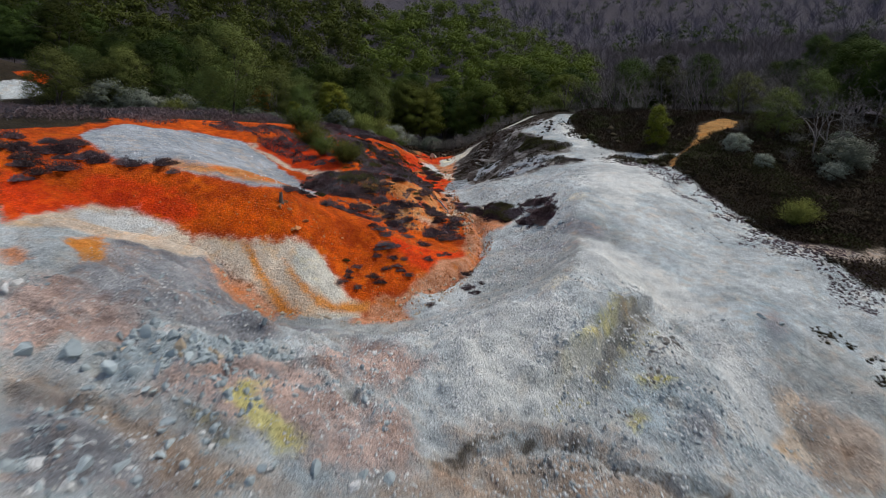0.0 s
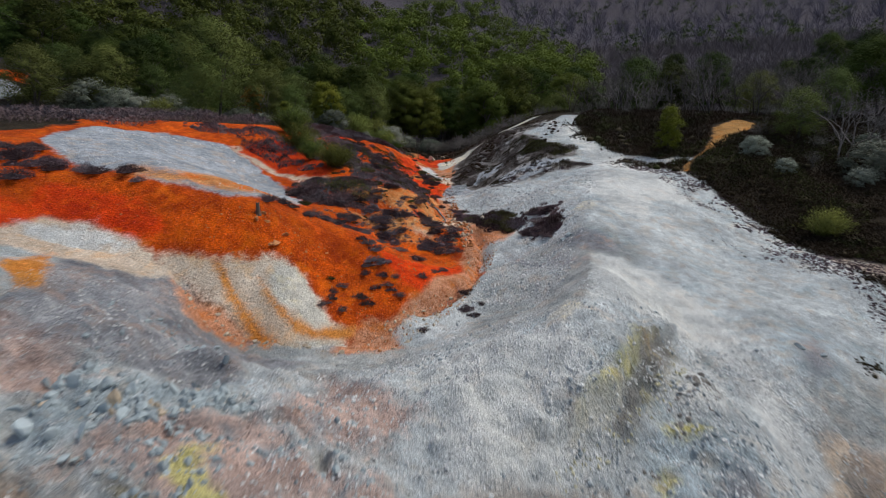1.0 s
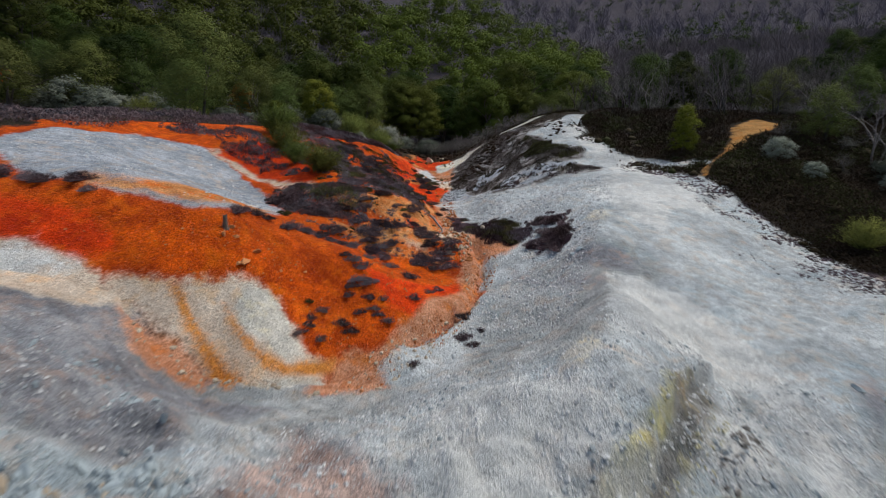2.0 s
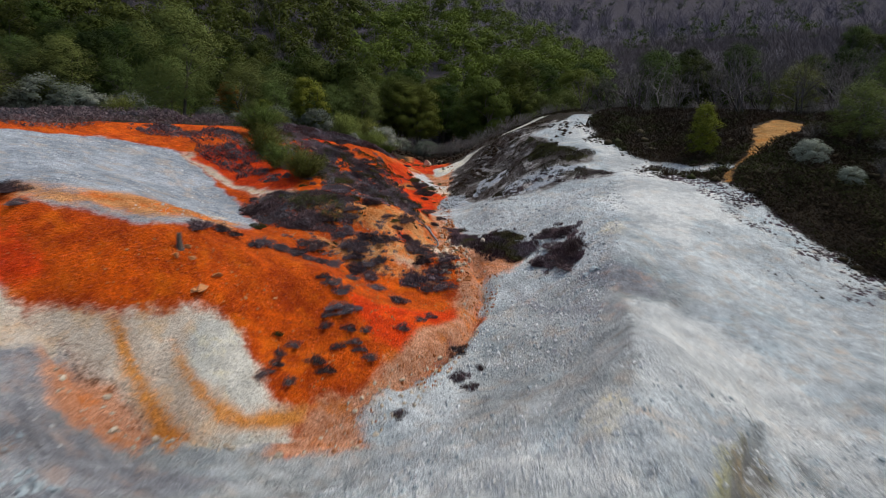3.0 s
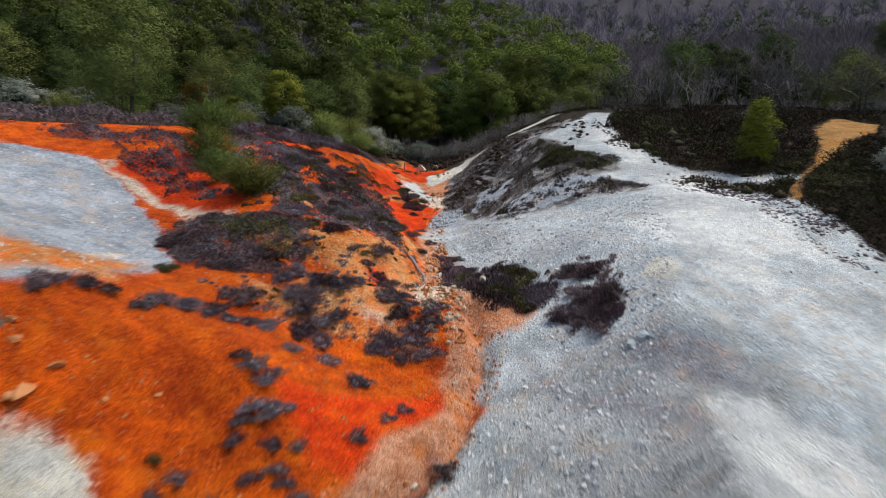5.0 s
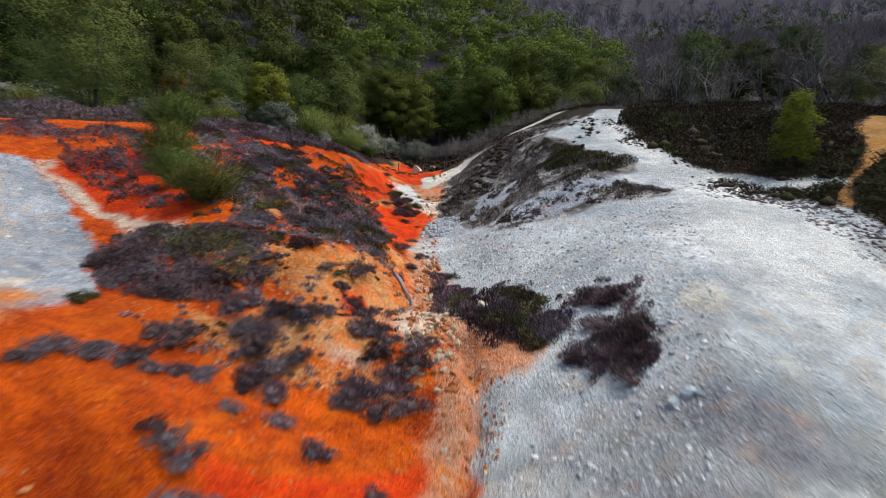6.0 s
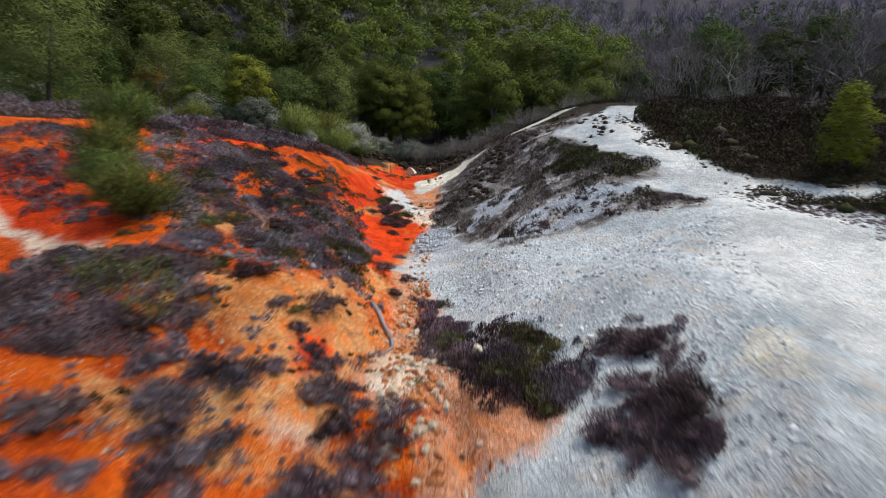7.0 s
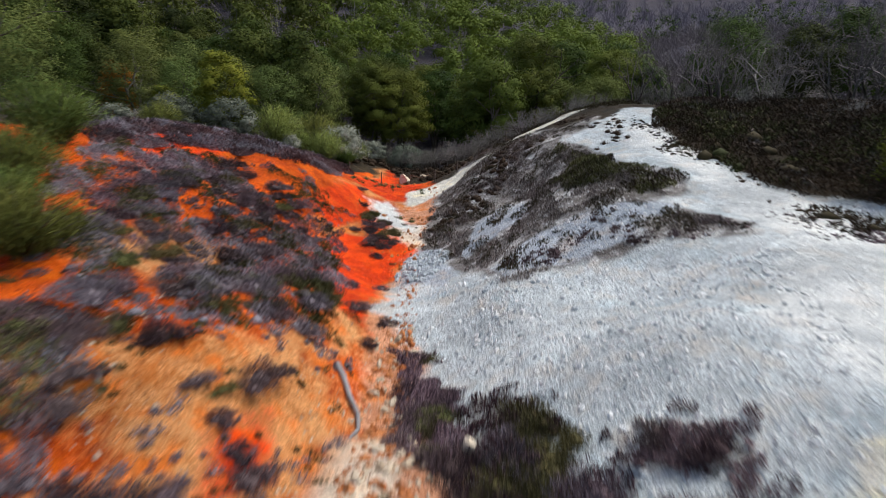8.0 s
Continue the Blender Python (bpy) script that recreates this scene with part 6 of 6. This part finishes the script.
for x, y, s in ((-18.5, 24.9, 0.5), (-18.6, 24.5, 0.3), (-11.5, 15.3, 0.38), (-11, 14.6, 0.4), (-10.2, 14.5, 0.35), (-10.5, 16.3, 0.28)):
    boulder("boulder", "whitish angular boulder on the grey slope", ROCK_WHITE, x, y, s, 700 + k)
    k += 1
for x, y, s, fl in ((-9.5, 38.4, 0.42, 0.45), (-9.7, 38.2, 0.28, 0.5), (-9.2, 39.3, 0.32, 0.6), (-10.1, 39.3, 0.3, 0.4), (-10.7, 39.0, 0.24, 0.7), (-10.4, 39.6, 0.2, 0.6), (-6.9, 40.4, 0.16, 0.7), (-8.0, 39.5, 0.14, 0.7)):
    boulder("boulder", "orange-stained flat rock on the orange mound", ROCK_ORANGE, x, y, s, 700 + k, 0.3, fl)
    k += 1
for x, y, s in ((3.5, 53.1, 0.34), (-2.2, 60.4, 0.45), (-1.6, 96.5, 1.1), (0.3, 98, 0.7), (1.3, 56.7, 0.24), (1.1, 54.1, 0.28), (1, 51.9, 0.22), (2.3, 53.9, 0.2), (1, 48.3, 0.22)):
    boulder("boulder", "cream-coloured rock beside the gully", ROCK_CREAM, x, y, s, 700 + k, 0.3, 0.6 if s > 0.6 else 1.0)
    k += 1
for x, y, s in ((8.9, 44.6, 0.3), (8.5, 44.5, 0.24), (9.1, 44.3, 0.18), (17.7, 31.7, 0.3), (18.7, 31.5, 0.22)):
    boulder("boulder", "grey rough rock on the white gravel field", ROCK_BLUE, x, y, s, 700 + k)
    k += 1


def gravel(name, label, seed, material, spacing, low, high, gaps, *pts):
    rng = np.random.default_rng(seed)
    x, y = scattered(rng, list(pts), spacing)
    keep = fbm(x, y, 2.5, seed % 7, 3) > gaps
    x, y = x[keep], y[keep]
    z = ground_z(x, y)
    pieces = []
    for px, py, pz in zip(x, y, z):
        s = low + (high - low) * rng.uniform() ** 3
        v, f = stone(rng, s, True)
        pieces.append((v + np.array([px, py, pz - 0.03 * s]), f))
    return tagged(mesh_object(name, *gather(pieces), material, None, False), label, "gravel", kind="stuff")


FIELD = ((2.8, 42.2), (5.6, 46.7), (7.1, 51.4), (4.1, 56.9), (1.3, 61.7), (0.3, 67.8), (6.7, 62.7), (14.3, 60.7), (13.2, 53.5), (10.9, 47.7), (9.7, 42.4), (6.8, 37.3), (3, 33.5), (0, 35), (1.5, 38.6))
gravel("field_gravel", "white gravel stones strewn over the pale slope", 801, ROCK_WHITE, 0.18, 0.02, 0.11, -0.3, *FIELD)
gravel("field_grey_gravel", "grey gravel stones strewn over the pale slope", 809, ROCK_GREY, 0.30, 0.02, 0.10, -0.15, *FIELD)
gravel("near_rubble", "grey broken stones in bands on the near slope", 802, ROCK_BLUE, 0.22, 0.025, 0.17, 0.1, (-20, 20), (-16.9, 28.6), (-11.5, 29.8), (-7.7, 26.1), (-4, 24.8), (0, 20.3), (-3, 15), (-12, 12), (-18, 16))
gravel("near_pale_rubble", "pale broken stones on the near slope", 810, ROCK_WHITE, 0.3, 0.02, 0.09, 0.0, (-22, 20), (-17.7, 30.3), (-11.9, 31.8), (-7.5, 26.2), (-4, 24.8), (0, 20.3), (-3, 14), (-12, 11), (-18, 15))
gravel("rock_band", "blue-grey rocks heaped along the ledge", 811, ROCK_BLUE, 0.19, 0.03, 0.25, -0.3, (-12.4, 20.4), (-12, 23.2), (-9.5, 23.5), (-6.9, 23.7), (-5.5, 23.3), (-8.2, 21.1), (-10.2, 20.3))
gravel("ridge_rubble", "dark and pale rubble round the yellow ridge", 803, ROCK_GREY, 0.2, 0.02, 0.13, 0.15, (0, 21.5), (4.9, 24.5), (8.7, 29.9), (11.5, 27.8), (14.2, 24.4), (11.1, 20.1), (4, 17.9))
gravel("ridge_pale_rubble", "pale rubble round the yellow ridge", 812, ROCK_WHITE, 0.2, 0.02, 0.10, 0.0, (3.9, 18.7), (6, 24.9), (8.7, 29.9), (13, 33), (17.5, 28.8), (13.1, 20.1))
gravel("ridge_flank_rubble", "dark broken stones on the steep side of the yellow ridge", 816, ROCK_FLANK, 0.15, 0.02, 0.13, -0.2, (4.7, 22.3), (6.6, 23.2), (8.2, 24.7), (10, 26.7), (11.5, 29), (12.1, 27.7), (11, 25.9), (9.3, 24), (7.4, 22.4), (5.6, 21.7))
ROCK_SULPHUR = rock_material("sulphur_crust", (0.4, 0.36, 0.20), (0.68, 0.64, 0.44))
gravel("sulphur_crust", "pale yellow crusted stones along the sulphur ridge", 827, ROCK_SULPHUR, 0.16, 0.02, 0.10, -0.2, (3.9, 22), (5.8, 23.6), (7.4, 25), (9.4, 27.4), (10.6, 29.2), (11.2, 29.1), (10, 26.7), (8, 24.4), (6.2, 23.1), (4.2, 21.6))
gravel("fissure_rubble", "dark stones along the fissure of the near ridge", 817, ROCK_FLANK, 0.15, 0.02, 0.14, -0.3, (2.2, 20), (5.6, 20.9), (6.9, 20.7), (8.5, 20.1), (11.3, 20.4), (11.2, 19.7), (8.5, 19.6), (6.6, 20.1), (4.3, 19.9), (2.5, 19.1))
gravel("band_cream_rocks", "cream and yellowish rocks among the blue-grey ones", 818, ROCK_CREAM, 0.6, 0.08, 0.32, -0.4, (-12.8, 20.2), (-12.4, 22.2), (-9.5, 23.3), (-6.9, 23.6), (-8.1, 21.3), (-10.2, 20.5))
gravel("near_corner_rocks", "blue-grey and pale rocks on the lower slope", 819, ROCK_BLUE, 0.42, 0.05, 0.24, 0.0, (-14, 12), (-13.1, 16.1), (-9.2, 17.6), (-5, 16.4), (-4, 14), (-8, 11))
gravel("near_corner_pale_rocks", "pale rocks on the lower slope", 820, ROCK_WHITE, 0.5, 0.05, 0.22, 0.0, (-14, 12), (-13.1, 16.1), (-9.2, 17.6), (-2, 17.3), (0, 15), (-8, 11))
gravel("gully_pebbles", "orange and cream pebbles along the gully", 804, ROCK_ORANGE, 0.22, 0.02, 0.11, -0.3, (-4.2, 32.6), (-2.8, 36.7), (1.6, 41.1), (2, 46.3), (0.5, 51.1), (0.2, 59.7), (0.7, 69.2), (1.4, 69.5), (1.7, 59.3), (2.9, 49.8), (4.4, 47.9), (3.3, 43.4), (0.6, 36.9), (-2.1, 33))
gravel("gully_cream_pebbles", "cream pebbles along the gully", 805, ROCK_CREAM, 0.28, 0.025, 0.14, -0.2, (-4.2, 32.6), (-2.8, 36.7), (1.6, 41.1), (2, 46.3), (-0.3, 50.5), (0.2, 59.7), (0.7, 69.2), (1.4, 69.5), (1.7, 59.3), (2.9, 49.8), (4.4, 47.9), (3.3, 43.4), (0.6, 36.9), (-2.1, 33))
gravel("gully_bed_rocks", "orange rocks heaped in the bed of the gully", 821, ROCK_ORANGE, 0.22, 0.03, 0.2, -0.3, (0.2, 47.3), (0.5, 51.1), (0.4, 59), (1, 62.3), (1.7, 62.4), (1.6, 58.7), (2.2, 50.5), (2.4, 47.5))
gravel("gully_bed_cream_rocks", "cream rocks heaped in the bed of the gully", 822, ROCK_CREAM, 0.3, 0.04, 0.22, -0.2, (0.4, 47.3), (0.6, 51), (0.5, 59), (1.1, 61.1), (1.7, 61.3), (1.8, 58.7), (2.8, 50.6), (3, 47.6))
gravel("grey_heap", "heap of blue-grey gravel at the head of the white slope", 823, ROCK_GREY, 0.13, 0.04, 0.2, -0.9, (0.2, 68.3), (0.7, 71.6), (1.7, 72.5), (2.9, 71.2), (2.8, 68.4), (1.6, 67.3))
gravel("near_white_gravel", "white gravel over the near pale slope", 824, ROCK_WHITE, 0.16, 0.02, 0.095, -0.25, (-7.7, 26.1), (0, 33.6), (7.7, 33), (15.1, 33.3), (18.5, 26.7), (16, 18), (8, 15), (0, 14), (-3.8, 17.9))
gravel("near_grey_gravel", "blue-grey gravel over the near pale slope", 825, ROCK_BLUE, 0.26, 0.018, 0.10, 0.0, (-7.7, 26.1), (0, 33.6), (7.7, 33), (15.1, 33.3), (18.5, 26.7), (16, 18), (8, 15), (0, 14), (-3.8, 17.9))
gravel("shoulder_gravel", "grey and white gravel over the near shoulder", 826, ROCK_WHITE, 0.24, 0.018, 0.08, -0.1, (-22, 20), (-17.7, 30.3), (-11.9, 31.8), (-7.5, 26.2), (-4, 24.8), (0, 20.3), (-3, 14), (-12, 11), (-18, 15))
gravel("lip_rubble", "salmon and orange rubble below the near lip", 813, ROCK_CREAM, 0.22, 0.03, 0.16, -0.3, (-12.9, 33.4), (-11, 34.3), (-9, 33.3), (-5.1, 32.6), (-3.3, 33.3), (-4.7, 32.5), (-9, 32.3), (-12.2, 32.5))
gravel("mound_pebbles", "small orange stones on the orange mound", 806, ROCK_ORANGE, 0.32, 0.015, 0.08, -0.1, (-19.8, 37.6), (-11.3, 39.6), (-7.9, 42.7), (-3, 47.6), (0.8, 48.7), (2.6, 43.4), (-1.6, 36.8), (-6.2, 36), (-8.1, 38.4), (-12, 36.6))
gravel("spur_pebbles", "orange and cream stones on the spur", 814, ROCK_CREAM, 0.34, 0.02, 0.09, 0.0, (-6.2, 52.4), (-5.5, 55.9), (-2.7, 56.9), (-0.1, 58.7), (0.3, 50.2), (-2, 47.1), (-6, 46), (-8.9, 47.3))
gravel("slope_stones", "pale stones on the upper grey slope", 807, ROCK_WHITE, 0.4, 0.02, 0.09, -0.1, (-27.1, 47.1), (-26.1, 52.2), (-24.2, 58.2), (-19.4, 59.3), (-16.3, 56.1), (-13, 53.5), (-10.2, 47.8), (-11.2, 41.3), (-17.2, 40.9), (-24.3, 43.6))
gravel("trail_stones", "pale stones on the mound and its small trail", 808, ROCK_WHITE, 0.3, 0.02, 0.09, 0.0, (4, 68.2), (5.3, 73.9), (7, 75.8), (9, 72.2), (13.9, 65.9), (14.4, 62.2), (10.4, 63.1), (6.3, 62.1))
gravel("far_rubble", "orange and cream rubble at the head of the gully", 815, ROCK_ORANGE, 0.4, 0.04, 0.2, -0.1, (-3.3, 73.9), (-5, 92), (0, 95), (2, 86), (1.5, 73.6), (0.9, 69.3))


# ---- stump ----
def make_stump(x, y):
    root = stand(new("tree_stump"), x, y, 1.0, 20, 0.05)
    rng = np.random.default_rng(5)
    a = np.arange(10) * 2 * np.pi / 10
    rings = []
    for h, r in ((-0.1, 0.2), (0.08, 0.14), (0.4, 0.11), (0.72, 0.1)):
        rr = r * rng.uniform(0.85, 1.15, 10)
        rings.append(np.c_[np.cos(a) * rr, np.sin(a) * rr, np.full(10, h) + (rng.uniform(-0.05, 0.06, 10) if h > 0.7 else 0)])
    v = np.concatenate(rings + [np.array([[0, 0, 0.66]])])
    f = [[10 * i + j, 10 * i + (j + 1) % 10, 10 * i + 10 + (j + 1) % 10, 10 * i + 10 + j] for i in range(3) for j in range(10)]
    f += [[30 + j, 30 + (j + 1) % 10, 40, 40] for j in range(10)]
    me = bpy.data.meshes.new("stump_wood")
    me.from_pydata(v.tolist(), [], [q if q[2] != q[3] else q[:3] for q in f])
    me.materials.append(WOOD)
    new("stump_wood", me).parent = root
    v, f = gather([tube((0.1, 0, 0.05), (0.4, 0.12, -0.08), 0.05, 0.03, 5), tube((-0.1, 0.05, 0.05), (-0.36, -0.14, -0.08), 0.05, 0.03, 5)])
    mesh_object("roots", v, f, WOOD, root)
    return tagged(root, "dark weathered tree stump standing on the orange mound", "stump")


make_stump(-10.7, 39.4)


# ---- dead branch ----
def make_branch(*pts):
    p = [np.array([x, y, float(ground_z(x, y)) + h]) for x, y, h in pts]
    r = np.linspace(0.10, 0.045, len(p))
    v, f = gather([tube(a, b, ra, rb, 7) for a, b, ra, rb in zip(p[:-1], p[1:], r[:-1], r[1:])])
    return tagged(mesh_object("dead_branch", v, f, DEAD_WOOD), "curved grey dead branch lying on the orange bank", "branch")


make_branch((-0.5, 57.3, 0.04), (-0.2, 56.7, 0.12), (0.1, 56.0, 0.16), (0.4, 55.5, 0.14), (0.5, 54.9, 0.08), (0.3, 54.5, 0.02))


# ---- rope fence ----
def make_fence(*posts):
    root = new("rope_fence")
    tops = []
    for i, (x, y) in enumerate(posts):
        z = float(ground_z(x, y))
        lean = 0.06 * math.sin(3.1 * i)
        v, f = tube((x, y, z - 0.25), (x + lean, y, z + 1.0), 0.055, 0.045, 7)
        v = np.r_[v, [[x + lean, y, z + 1.03]]]
        ob = mesh_object("post", v, f, WOOD, root)
        tops.append(np.array([x + lean, y, z + 0.9]))
    for a, b in zip(tops[:-1], tops[1:]):
        t = np.linspace(0, 1, 9)
        p = a + (b - a) * t[:, None]
        p[:, 2] -= 0.32 * (1 - (2 * t - 1) ** 2)
        mesh_object("rope", *gather([tube(q, r, 0.013, 0.013, 5) for q, r in zip(p[:-1], p[1:])]), ROPE, root)
    return tagged(root, "low rope fence on thin wooden posts along the small trail", "fence")


make_fence((-6, 92.5), (-3.4, 94), (-0.6, 91.5), (1.6, 88.1), (3.4, 88.6), (5.2, 90.6), (7.6, 92.3), (10.2, 93.4), (13, 94.4), (15.6, 95))
